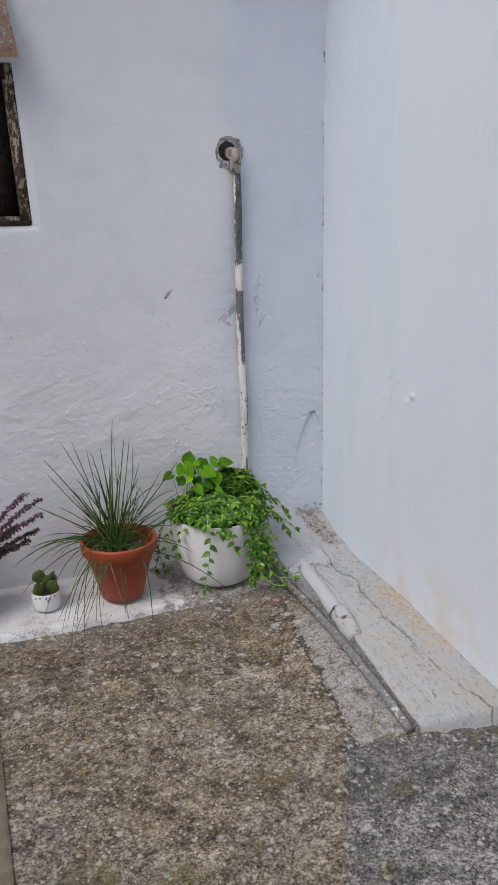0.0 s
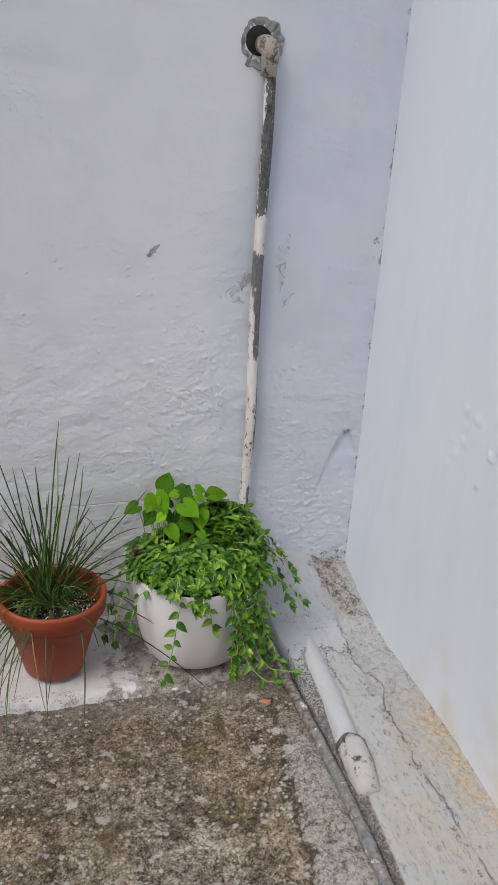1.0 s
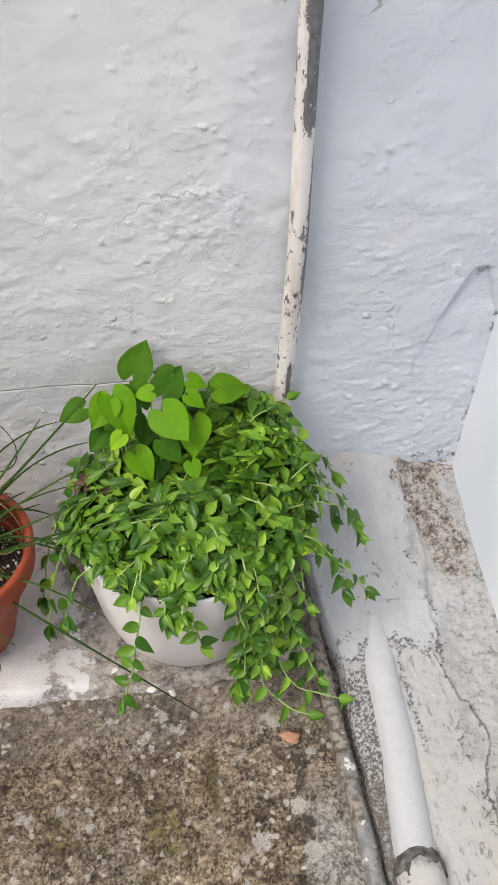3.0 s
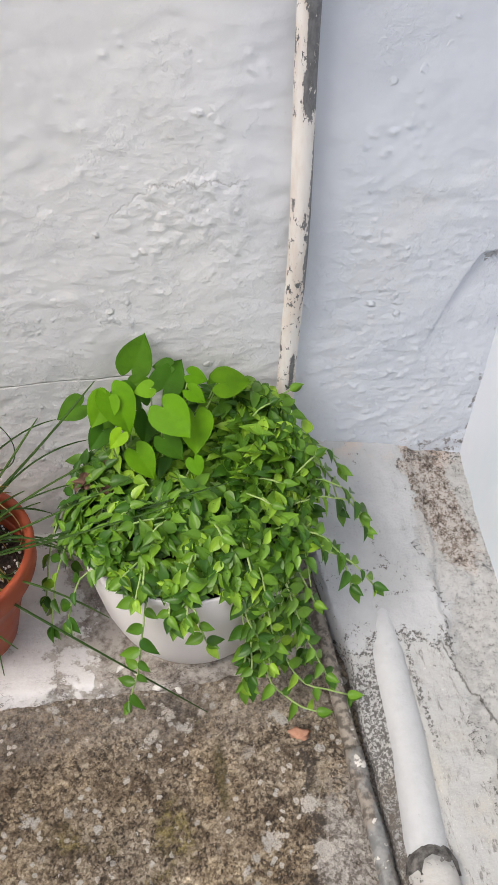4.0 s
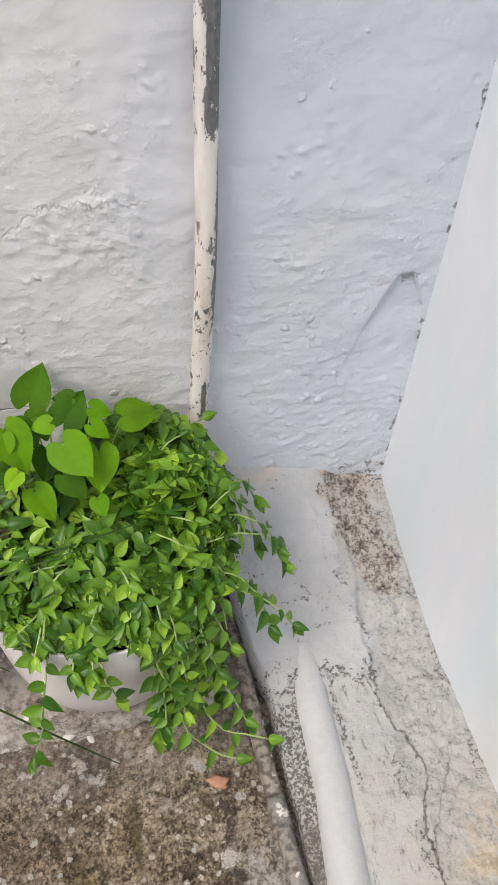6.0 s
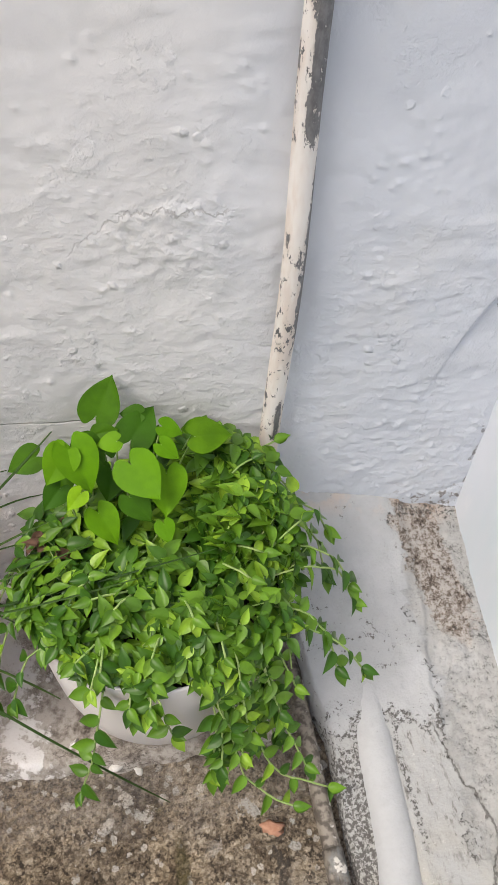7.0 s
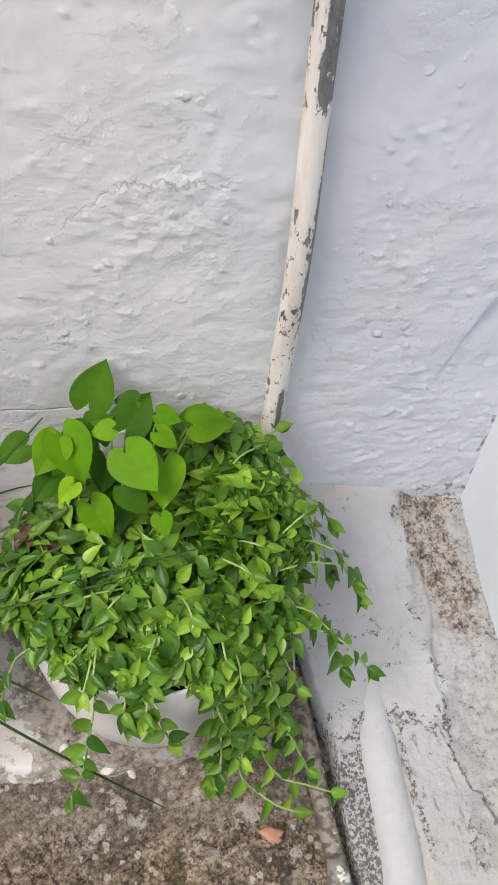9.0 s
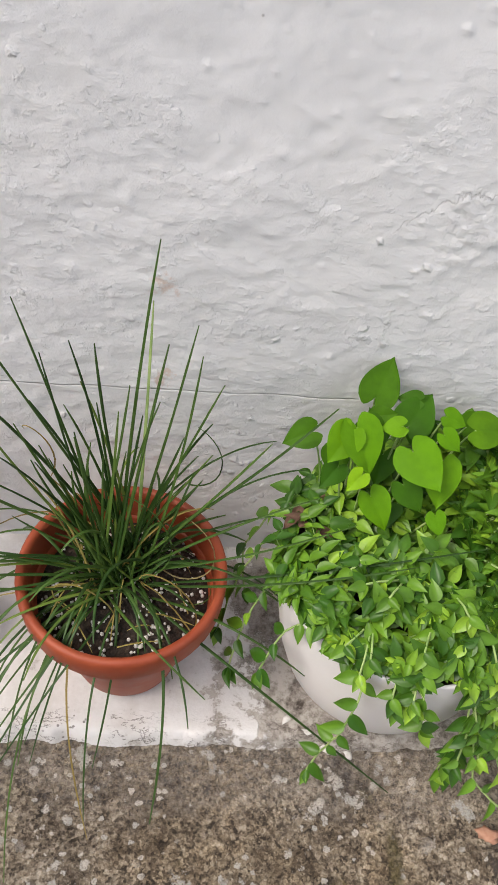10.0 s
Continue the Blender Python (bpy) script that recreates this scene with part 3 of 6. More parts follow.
def flaking_pipe_paint():
    """Grey plastic pipe with cream paint that flakes off, nearly gone near the top."""
    n = Nodes("flaking_pipe_paint")
    z = n.axis(2)
    a = n.noise(20, 4, 0.6, n.stretch(n.pos, (2.2, 2.2, 0.6)))
    b = n.noise(95, 6, 0.75, n.stretch(n.pos, (1.2, 1.2, 0.7)))
    loss = n.math("ADD", n.math("MULTIPLY", a, 0.6), n.math("MULTIPLY", b, 0.5))
    zz = n.math("ADD", z, n.math("MULTIPLY", n.math("SUBTRACT", b, 0.5), 0.08))
    east = n.band(n.axis(0), -0.384, -0.378)
    loss = n.math("ADD", loss, n.band(zz, 1.22, 1.245, 0.0, 0.14))
    loss = n.math("ADD", loss, n.math("MULTIPLY", n.band(zz, 1.04, 1.05), n.band(zz, 1.135, 1.125, 0, 0.16)))
    loss = n.math("SUBTRACT", loss, n.math("MULTIPLY", n.band(zz, 1.13, 1.14), n.band(zz, 1.235, 1.225, 0, 0.07)))
    loss = n.math("ADD", loss, n.math("MULTIPLY", east, n.math("MULTIPLY", n.band(zz, 0.84, 0.855), n.band(zz, 1.05, 1.04, 0, 0.2))))
    loss = n.math("SUBTRACT", loss, n.math("MULTIPLY", n.band(zz, 0.735, 0.75), n.band(zz, 0.85, 0.84, 0, 0.1)))
    # cream left along the wall side of the bare top, grey worn edge and loose flakes further down
    xx = n.math("ADD", n.axis(0), n.math("MULTIPLY", n.math("SUBTRACT", b, 0.5), 0.016))
    loss = n.math("SUBTRACT", loss, n.math("MULTIPLY", n.band(zz, 1.235, 1.25), n.band(xx, -0.389, -0.393, 0, 0.16)))
    worn = n.math("MULTIPLY", n.band(xx, -0.364, -0.361), n.math("MULTIPLY", n.band(zz, 0.56, 0.6), n.band(zz, 0.85, 0.82)))
    loss = n.math("ADD", n.math("SUBTRACT", loss, n.band(zz, 0.74, 0.7, 0.0, 0.08)), n.math("MULTIPLY", worn, 0.3))
    flakes = n.band(n.noise(75, 4, 0.65, n.stretch(n.pos, (1.5, 1.5, 0.8))), 0.58, 0.6)
    flakes = n.math("MULTIPLY", flakes, n.math("MAXIMUM", n.band(zz, 0.735, 0.715), n.math("MULTIPLY", n.band(zz, 0.85, 0.87), n.band(zz, 1.06, 1.04))))
    rub = n.math("MULTIPLY", n.band(n.math("ABSOLUTE", n.math("ADD", xx, 0.369)), 0.005, 0.003), n.band(n.math("ABSOLUTE", n.math("SUBTRACT", zz, 0.43)), 0.032, 0.028))
    mask = n.math("MAXIMUM", n.band(loss, 0.575, 0.6), n.math("MAXIMUM", flakes, rub))
    paint = n.mix(n.band(a, 0.35, 0.6), (0.79, 0.765, 0.73), (0.7, 0.635, 0.58))
    grey = n.mix(n.band(b, 0.35, 0.65), (0.11, 0.11, 0.115), (0.2, 0.2, 0.205))
    grey = n.mix(n.band(zz, 1.2, 1.28), grey, n.mix(n.band(b, 0.38, 0.66), (0.045, 0.05, 0.05), (0.17, 0.17, 0.165)))
    col = n.mix(mask, paint, grey)
    return n.done(col, n.band(mask, 0, 1, 0.75, 0.5), n.bump(mask, 0.9, -0.0012, n.bump(b, 0.2, 0.001)))


def grey_conduit():
    n = Nodes("dirty_grey_plastic")
    a, b = n.noise(18, 6, 0.7, n.stretch(n.pos, (1, 0.4, 1))), n.noise(90, 4)
    dirt = n.band(n.math("ADD", a, n.band(n.axis(1), -0.3, -0.8, 0.26, 0)), 0.5, 0.62)
    col = n.mix(n.band(b, 0.35, 0.7), (0.16, 0.165, 0.165), (0.26, 0.265, 0.262))
    col = n.mix(dirt, col, n.mix(n.band(b, 0.4, 0.6), (0.1, 0.085, 0.07), (0.27, 0.24, 0.205)))
    col = n.mix(n.band(n.noise(50, 4), 0.62, 0.66), col, (0.6, 0.58, 0.54))
    return n.done(col, 0.6, n.bump(b, 0.3, 0.001))


def plain(name, dark, light, rough, scale=30.0, relief=0.0006, spec=0.5):
    """A surface of one paint or stuff with soft blotches and fine grain."""
    n = Nodes(name)
    a, b = n.noise(scale, 5, 0.6), n.noise(scale * 9, 3, 0.6)
    col = n.mix(n.band(a, 0.3, 0.7), dark, light)
    return n.done(col, rough, n.bump(b, 0.35, relief), Specular_IOR_Level=spec)


def terracotta_plastic():
    n = Nodes("terracotta_plastic")
    a, b = n.noise(16, 5, 0.65), n.noise(120, 4)
    col = n.mix(n.band(a, 0.3, 0.7), (0.28, 0.048, 0.016), (0.36, 0.074, 0.028))
    dust = n.math("MULTIPLY", n.band(n.noise(9, 6, 0.7), 0.52, 0.7), 0.3)
    col = n.mix(n.math("MULTIPLY", dust, 0.4), col, (0.45, 0.2, 0.11))
    return n.done(col, n.band(a, 0.3, 0.7, 0.42, 0.6), n.bump(b, 0.15, 0.0006))


def white_plastic():
    n = Nodes("matt_white_plastic")
    a = n.noise(10, 6, 0.7)
    dirt = n.math("MULTIPLY", n.band(n.axis(2), 0.03, 0.11, 1, 0.1), n.band(a, 0.45, 0.7))
    col = n.mix(n.math("MULTIPLY", dirt, 0.45), (0.86, 0.845, 0.835), (0.42, 0.36, 0.29))
    return n.done(col, 0.42, n.bump(n.noise(150, 2), 0.08, 0.0005))


def leaf_paint(name, dark, light, young, rough=0.4, joined=False, spec=0.3):
    """Living leaf: tone differs from leaf to leaf, faint veins and mottling; light passes through a little."""
    n = Nodes(name)
    r = n.island() if joined else n.rand()
    col = n.mix(n.band(r, 0.0, 1.0), dark, light)
    col = n.mix(n.band(r, 0.86, 0.97), col, young)
    col = n.mix(n.band(n.noise(45, 4), 0.35, 0.7, 0, 0.35), col, tuple(c * 0.6 for c in dark))
    nor = n.bump(n.noise(130, 3), 0.25, 0.0015)
    return n.done(col, rough, nor, Specular_IOR_Level=spec)


def potting_soil():
    n = Nodes("potting_soil")
    a, b = n.noise(60, 6, 0.75), n.cells(120)
    col = n.ramp(a, (0.35, (0.012, 0.009, 0.007)), (0.6, (0.055, 0.038, 0.027)), (0.75, (0.12, 0.085, 0.06)))
    return n.done(col, 0.95, n.bump(b, 0.8, 0.006, n.bump(a, 0.8, 0.008)))


def old_wood(name, dark, light, worn=0.15):
    n = Nodes(name)
    g = n.noise(30, 6, 0.7, n.stretch(n.pos, (4, 4, 0.35)))
    col = n.mix(n.band(g, 0.35, 0.65), dark, light)
    flake = n.band(n.noise(45, 5, 0.7, n.stretch(n.pos, (1.8, 1.8, 0.8))), 0.52, 0.56)
    col = n.mix(n.math("MULTIPLY", flake, worn), col, (0.5, 0.42, 0.29))
    return n.done(col, 0.7, n.bump(g, 0.5, 0.002))


M_WALL = limewash("limewash_back", (0.78, 0.785, 0.785), (0.655, 0.7, 0.765))
M_EAST = smooth_paint("pale_blue_paint", (0.7, 0.735, 0.795))
M_FAR = limewash("limewash_far", (0.74, 0.74, 0.73), (0.74, 0.74, 0.73), False)
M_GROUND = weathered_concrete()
M_LEDGE = ledge_paint()
M_RAMP = ramp_cement()
M_DUCT = worn_white("duct_limewash", (0.49, 0.505, 0.52), (0.24, 0.235, 0.225), 0.7, 16.0)
M_COLLAR = worn_white("collar_paint", (0.47, 0.465, 0.45), (0.25, 0.235, 0.22), 0.56, 26.0, 0.7)
M_GRIME = plain("black_grime", (0.03, 0.028, 0.026), (0.2, 0.19, 0.18), 0.95, 70.0, 0.003)
M_PIPE = flaking_pipe_paint()
M_CONDUIT = grey_conduit()
M_ELBOW = worn_white("elbow_paint", (0.46, 0.4, 0.34), (0.3, 0.23, 0.17), 0.55, 40.0, 0.4)
M_MORTAR = plain("grey_mortar", (0.22, 0.22, 0.21), (0.4, 0.395, 0.38), 0.95, 45.0, 0.003)
M_DARK = plain("hollow_shade_disc", (0.012, 0.011, 0.01), (0.03, 0.027, 0.024), 0.95)
M_RED = terracotta_plastic()
M_WHITEPOT = white_plastic()
M_SOIL = potting_soil()
M_PERLITE = plain("perlite", (0.62, 0.6, 0.56), (0.78, 0.77, 0.74), 0.9, 200.0)
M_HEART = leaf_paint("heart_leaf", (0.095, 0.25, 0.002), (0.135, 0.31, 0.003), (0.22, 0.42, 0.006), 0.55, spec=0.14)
M_HEART_DARK = leaf_paint("dark_heart_leaf", (0.035, 0.115, 0.004), (0.062, 0.165, 0.004), (0.09, 0.21, 0.004), 0.55, spec=0.14)
M_SMALL = leaf_paint("small_leaf", (0.035, 0.112, 0.009), (0.15, 0.31, 0.021), (0.27, 0.455, 0.036), 0.36)
M_SMALL_MANY = leaf_paint("small_leaf_mass", (0.035, 0.112, 0.009), (0.15, 0.31, 0.021), (0.27, 0.455, 0.036), 0.36, True)
M_STEM = plain("green_stem", (0.22, 0.36, 0.09), (0.38, 0.5, 0.18), 0.5)
M_BLADE = leaf_paint("grass_blade", (0.032, 0.08, 0.016), (0.085, 0.165, 0.03), (0.2, 0.29, 0.05), 0.42)
M_DRY = leaf_paint("dry_blade", (0.3, 0.22, 0.06), (0.42, 0.35, 0.1), (0.5, 0.42, 0.2), 0.6)
M_DEAD = plain("dead_leaf", (0.06, 0.03, 0.02), (0.2, 0.11, 0.07), 0.85)
M_CACTUS = leaf_paint("succulent_pad", (0.06, 0.09, 0.02), (0.11, 0.15, 0.04), (0.14, 0.17, 0.06), 0.5)
M_FLOWER = leaf_paint("pink_flower", (0.18, 0.045, 0.14), (0.37, 0.13, 0.29), (0.5, 0.25, 0.42), 0.7, True)
M_TWIG = plain("dark_twig", (0.03, 0.035, 0.018), (0.08, 0.085, 0.04), 0.8)
M_BROWNPOT = plain("brown_plastic", (0.1, 0.06, 0.04), (0.16, 0.1, 0.07), 0.5)
M_WOOD = old_wood("dark_old_wood", (0.014, 0.008, 0.006), (0.034, 0.02, 0.014), 0.05)
M_FRAME = old_wood("flaking_frame_wood", (0.03, 0.018, 0.012), (0.12, 0.075, 0.045), 0.9)
M_TILE = worn_white("clay_hood", (0.6, 0.36, 0.24), (0.9, 0.8, 0.7), 0.54, 30.0, 0.5)
M_SLAB = plain("ochre_cement", (0.3, 0.25, 0.16), (0.47, 0.4, 0.27), 0.95, 20.0, 0.003)
M_CERAMIC = plain("white_glazed_ceramic", (0.78, 0.77, 0.76), (0.82, 0.82, 0.81), 0.25, 20.0, 0.0001)
M_VIOLET = plain("violet_glaze", (0.16, 0.1, 0.4), (0.25, 0.18, 0.5), 0.3)
M_BRICK = plain("brick_crumb", (0.4, 0.2, 0.13), (0.52, 0.3, 0.2), 0.95, 60.0, 0.002)


# ---- mesh helpers ----
def thing(name, label, category, at=(0, 0, 0), group="", kind=""):
    ob = new(name)
    ob.location = at
    return tagged(ob, label, category, group, kind)


def part(name, bm, material, parent=None, label="", smooth=True):
    """Links a bmesh as one mesh object under a thing or a part."""
    me = bpy.data.meshes.new(name)
    for f in bm.faces:
        f.smooth = smooth
    bm.to_mesh(me)
    bm.free()
    me.materials.append(material)
    ob = new(name, me)
    ob.parent = parent
    return tagged(ob, label)


def shared(name, me, parent, m):
    """One more object on a mesh that alike pieces share."""
    ob = new(name, me)
    ob.parent = parent
    ob.matrix_basis = m
    return ob


def mesh_of(name, verts, faces, material, smooth=True):
    me = bpy.data.meshes.new(name)
    me.from_pydata([tuple(v) for v in verts], [], [tuple(int(i) for i in f) for f in faces])
    if smooth:
        me.polygons.foreach_set("use_smooth", [True] * len(me.polygons))
    me.materials.append(material)
    me.update()
    return me


TABLE = np.random.RandomState(7).rand(256, 256)


def vnoise(x, y, scale, seed=0):
    """Value noise between 0 and 1 on arrays."""
    x, y = np.asarray(x) * scale + seed * 17.3, np.asarray(y) * scale + seed * 9.1
    i, j = np.floor(x).astype(int), np.floor(y).astype(int)
    u, v = x - i, y - j
    u, v = u * u * (3 - 2 * u), v * v * (3 - 2 * v)
    a, b = TABLE[i % 256, j % 256], TABLE[(i + 1) % 256, j % 256]
    c, d = TABLE[i % 256, (j + 1) % 256], TABLE[(i + 1) % 256, (j + 1) % 256]
    return (a * (1 - u) + b * u) * (1 - v) + (c * (1 - u) + d * u) * v


def fbm(x, y, scale, octaves=4, seed=0, fall=0.5):
    total, amp, norm = 0, 1.0, 0.0
    for k in range(octaves):
        total = total + amp * vnoise(x, y, scale * 2.03 ** k, seed + k)
        norm, amp = norm + amp, amp * fall
    return total / norm


def step(a, b, v):
    t = np.clip((np.asarray(v, float) - a) / (b - a), 0, 1)
    return t * t * (3 - 2 * t)


def sheet(us, vs, place, keep=None):
    """Vertices and quads of a sheet over the grid us x vs. place(u, v) gives three arrays."""
    U, V = np.meshgrid(us, vs, indexing="ij")
    x, y, z = place(U, V)
    verts = np.stack([x.ravel(), y.ravel(), z.ravel()], 1)
    n = len(vs)
    i, j = np.meshgrid(np.arange(len(us) - 1), np.arange(n - 1), indexing="ij")
    a = (i * n + j).ravel()
    faces = np.stack([a, a + n, a + n + 1, a + 1], 1)
    if keep is not None:
        cu, cv = (us[:-1] + us[1:]) / 2, (vs[:-1] + vs[1:]) / 2
        CU, CV = np.meshgrid(cu, cv, indexing="ij")
        faces = faces[keep(CU, CV).ravel()]
    return verts, faces


def box(bm, x0, x1, y0, y1, z0, z1, bevel=0.0):
    made = bmesh.ops.create_cube(bm, size=1, matrix=Matrix.Translation(((x0 + x1) / 2, (y0 + y1) / 2, (z0 + z1) / 2)) @ Matrix.Diagonal((x1 - x0, y1 - y0, z1 - z0, 1)))
    if bevel:
        edges = list({e for v in made["verts"] for e in v.link_edges})
        bmesh.ops.bevel(bm, geom=edges, offset=bevel, segments=2, affect="EDGES")


def tube(bm, points, radii, sides=10, cap=True):
    """A round bar through points, of one or many radii."""
    pts = [Vector(p) for p in points]
    if not isinstance(radii, (list, tuple)):
        radii = [radii] * len(pts)
    rings, side = [], None
    for k, p in enumerate(pts):
        way = (pts[min(k + 1, len(pts) - 1)] - pts[max(k - 1, 0)]).normalized()
        if side is None:
            side = way.orthogonal().normalized()
        side = (side - way * side.dot(way)).normalized()
        other = way.cross(side)
        rings.append([bm.verts.new(p + (side * math.cos(a) + other * math.sin(a)) * radii[k]) for a in (2 * math.pi * s / sides for s in range(sides))])
    for a, b in zip(rings, rings[1:]):
        for s in range(sides):
            bm.faces.new((a[s], a[(s + 1) % sides], b[(s + 1) % sides], b[s]))
    if cap:
        bm.faces.new(rings[0][::-1])
        bm.faces.new(rings[-1])


def lathe(bm, profile, segments=48):
    """Turns a profile of (radius, height) round the z axis."""
    rings = []
    for r, z in profile:
        if r < 1e-6:
            rings.append([bm.verts.new((0, 0, z))])
        else:
            rings.append([bm.verts.new((r * math.cos(2 * math.pi * s / segments), r * math.sin(2 * math.pi * s / segments), z)) for s in range(segments)])
    for a, b in zip(rings, rings[1:]):
        for s in range(segments):
            t = (s + 1) % segments
            if len(a) == 1 and len(b) > 1:
                bm.faces.new((a[0], b[t], b[s]))
            elif len(b) == 1 and len(a) > 1:
                bm.faces.new((a[s], a[t], b[0]))
            elif len(a) > 1:
                bm.faces.new((a[s], a[t], b[t], b[s]))


def bow(a, b, c, n):
    """Points along a quadratic curve."""
    a, b, c = Vector(a), Vector(b), Vector(c)
    return [a * (1 - t) ** 2 + b * 2 * t * (1 - t) + c * t * t for t in (k / (n - 1) for k in range(n))]


# ---- setting: walls, ground, ledge, ramp ----
WIN_X, WIN_Z0, WIN_Z1 = -1.126, 1.402, 1.915     # right jamb, foot and head of the window opening
EAST = -0.02                                     # face of the east wall


def blobs(x, z, count, box4, size, height, seed):
    """Round drops and pits of plaster scattered over a patch."""
    r = np.random.RandomState(seed)
    out = np.zeros_like(x)
    for _ in range(count):
        cx, cz = r.uniform(box4[0], box4[1]), r.uniform(box4[2], box4[3])
        s, hgt = r.uniform(*size), r.uniform(*height)
        sx = s * r.uniform(0.8, 1.6)
        near = (np.abs(x - cx) < 3 * sx) & (np.abs(z - cz) < 3 * s)
        d = ((x[near] - cx) / sx) ** 2 + ((z[near] - cz) / s) ** 2
        out[near] += hgt * np.exp(-1.0 * d ** 1.8)
    return out


def north_relief(x, z):
    """How far the plaster of the back wall stands proud."""
    low = step(1.2, 0.6, z)
    h = 0.006 * fbm(x, z, 2.6, 2, 1) + (0.0022 + 0.0016 * low) * fbm(x * 0.85, z * 1.2, 15, 3, 5)
    h += (0.0008 + 0.0024 * low) * fbm(x * 0.8, z * 1.1, 55, 3, 9, 0.65)
    # rough patch with a broken upper edge
    top = 0.757 + 0.006 * np.sin(x * 70) + 0.008 * (fbm(x, z * 0, 60, 2, 6) - 0.5)
    patch = step(-0.6, -0.575, x) * step(-0.43, -0.47, x) * step(top + 0.002, top - 0.003, z) * step(0.6, 0.7, z)
    h += patch * (0.0014 + 0.004 * (fbm(x, z, 120, 2, 8) - 0.4))
    # scar of a broken-out bracket by the corner
    crest = 0.612 - 6.5 * np.clip(np.abs(x + 0.066) - 0.006, 0, 1) ** 1.35
    scar = step(crest + 0.005, crest - 0.004, z) * step(-0.2, -0.12, x) * step(0.36, 0.5, z)
    h -= 0.01 * scar * step(0.5, 0.6, z) + 0.003 * scar
    h += blobs(x, z, 46, (-0.3, -0.2, 0.58, 0.86), (0.002, 0.005), (0.0008, 0.002), 21)
    h += blobs(x, z, 60, (-0.34, -0.1, 0.38, 0.64), (0.002, 0.005), (0.0006, 0.0016), 30)
    h += blobs(x, z, 260, (-1.35, -0.42, 0.45, 1.0), (0.002, 0.004), (0.0006, 0.0019), 22)
    h += blobs(x, z, 60, (-0.62, -0.42, 0.58, 0.95), (0.002, 0.0045), (0.001, 0.0022), 29)
    h += blobs(x, z, 16, (-1.1, -0.05, 0.95, 1.5), (0.002, 0.004), (0.0004, 0.0011), 23)
    h += blobs(x, z, 90, (-0.3, -0.03, 0.2, 0.42), (0.003, 0.007), (0.0008, 0.002), 24)
    h -= blobs(x, z, 7, (-0.04, -0.028, 0.3, 1.9), (0.003, 0.005), (0.002, 0.003), 27)
    fade = np.minimum(1, np.maximum(step(WIN_X, WIN_X + 0.03, x), np.maximum(step(WIN_Z0, WIN_Z0 - 0.03, z), step(WIN_Z1, WIN_Z1 + 0.03, z))))
    return (h + 0.001) * fade


# back wall; the old window's jamb leans a little
def lean(z):
    return 0.019 * np.clip((z - WIN_Z0) / (WIN_Z1 - WIN_Z0), 0, 1.2)


xs = np.concatenate([np.arange(-3.2, -1.5, 0.05), np.arange(-1.5, WIN_X, 0.006), np.arange(WIN_X, 0.012, 0.0032)])
zs = np.concatenate([np.arange(-0.05, 0.2, 0.006), np.arange(0.2, 1.2, 0.0032), np.arange(1.2, WIN_Z0, 0.006), np.arange(WIN_Z0, WIN_Z1, 0.007), np.arange(WIN_Z1, 2.2, 0.008), np.arange(2.2, 3.01, 0.05)])
v, f = sheet(xs, zs, lambda u, w: (u - lean(w) * step(WIN_X + 0.25, WIN_X, u) * step(-2.0, -1.7, u), -north_relief(u, w), w), lambda u, w: ~((u < WIN_X) & (u > -2.0) & (w > WIN_Z0) & (w < WIN_Z1)))
me = mesh_of("wall_north", v, f[:, ::-1], M_WALL)
bm = bmesh.new()
bm.from_mesh(me)
for b in ((-3.2, -2.0, -0.1, 3.0), (-2.0, WIN_X, -0.1, WIN_Z0), (-2.0, WIN_X, WIN_Z1, 3.0), (WIN_X, 0.2, -0.1, 3.0)):
    box(bm, b[0], b[1], 0.002, 0.24, b[2], b[3])
bm.to_mesh(me)
bm.free()
tagged(new("wall_north", me), "uneven white limewashed plaster wall of the yard", "wall", kind="structure")

# east wall
ys = np.concatenate([np.arange(-3.4, -1.7, 0.06), np.arange(-1.7, 0.012, 0.009)])
zs = np.arange(-0.05, 3.01, 0.0095)


def east_face(y, z):
    h = 0.007 * fbm(y, z, 1.6, 2, 31) + 0.0025 * fbm(y, z, 7, 3, 33)
    h += blobs(y, z, 16, (-0.72, -0.5, 0.7, 0.9), (0.005, 0.009), (0.004, 0.007), 34)
    h += blobs(y, z, 20, (-1.3, -0.1, 0.3, 1.8), (0.005, 0.012), (0.001, 0.0025), 35)
    lean = 0.01 * step(1.7, 2.3, z) * step(-0.5, 0, y)
    return EAST - h + 0.006 + lean, y, z


v, f = sheet(ys, zs, east_face)
me = mesh_of("wall_east", v, f[:, ::-1], M_EAST)
bm = bmesh.new()
bm.from_mesh(me)
box(bm, 0.005, 0.25, -3.4, 0.0, -0.1, 3.0)
bm.to_mesh(me)
bm.free()
tagged(new("wall_east", me), "smooth pale blue painted wall meeting the corner", "wall", kind="structure")

# unseen eave above the view, added to shade the top of the back wall
bm = bmesh.new()
box(bm, -3.2, 0.25, -0.32, 0.24, 3.001, 3.06)
tagged(part("unseen_eave", bm, M_FAR, smooth=False), "unseen plain white eave added to shade the back wall", "eave", kind="structure")

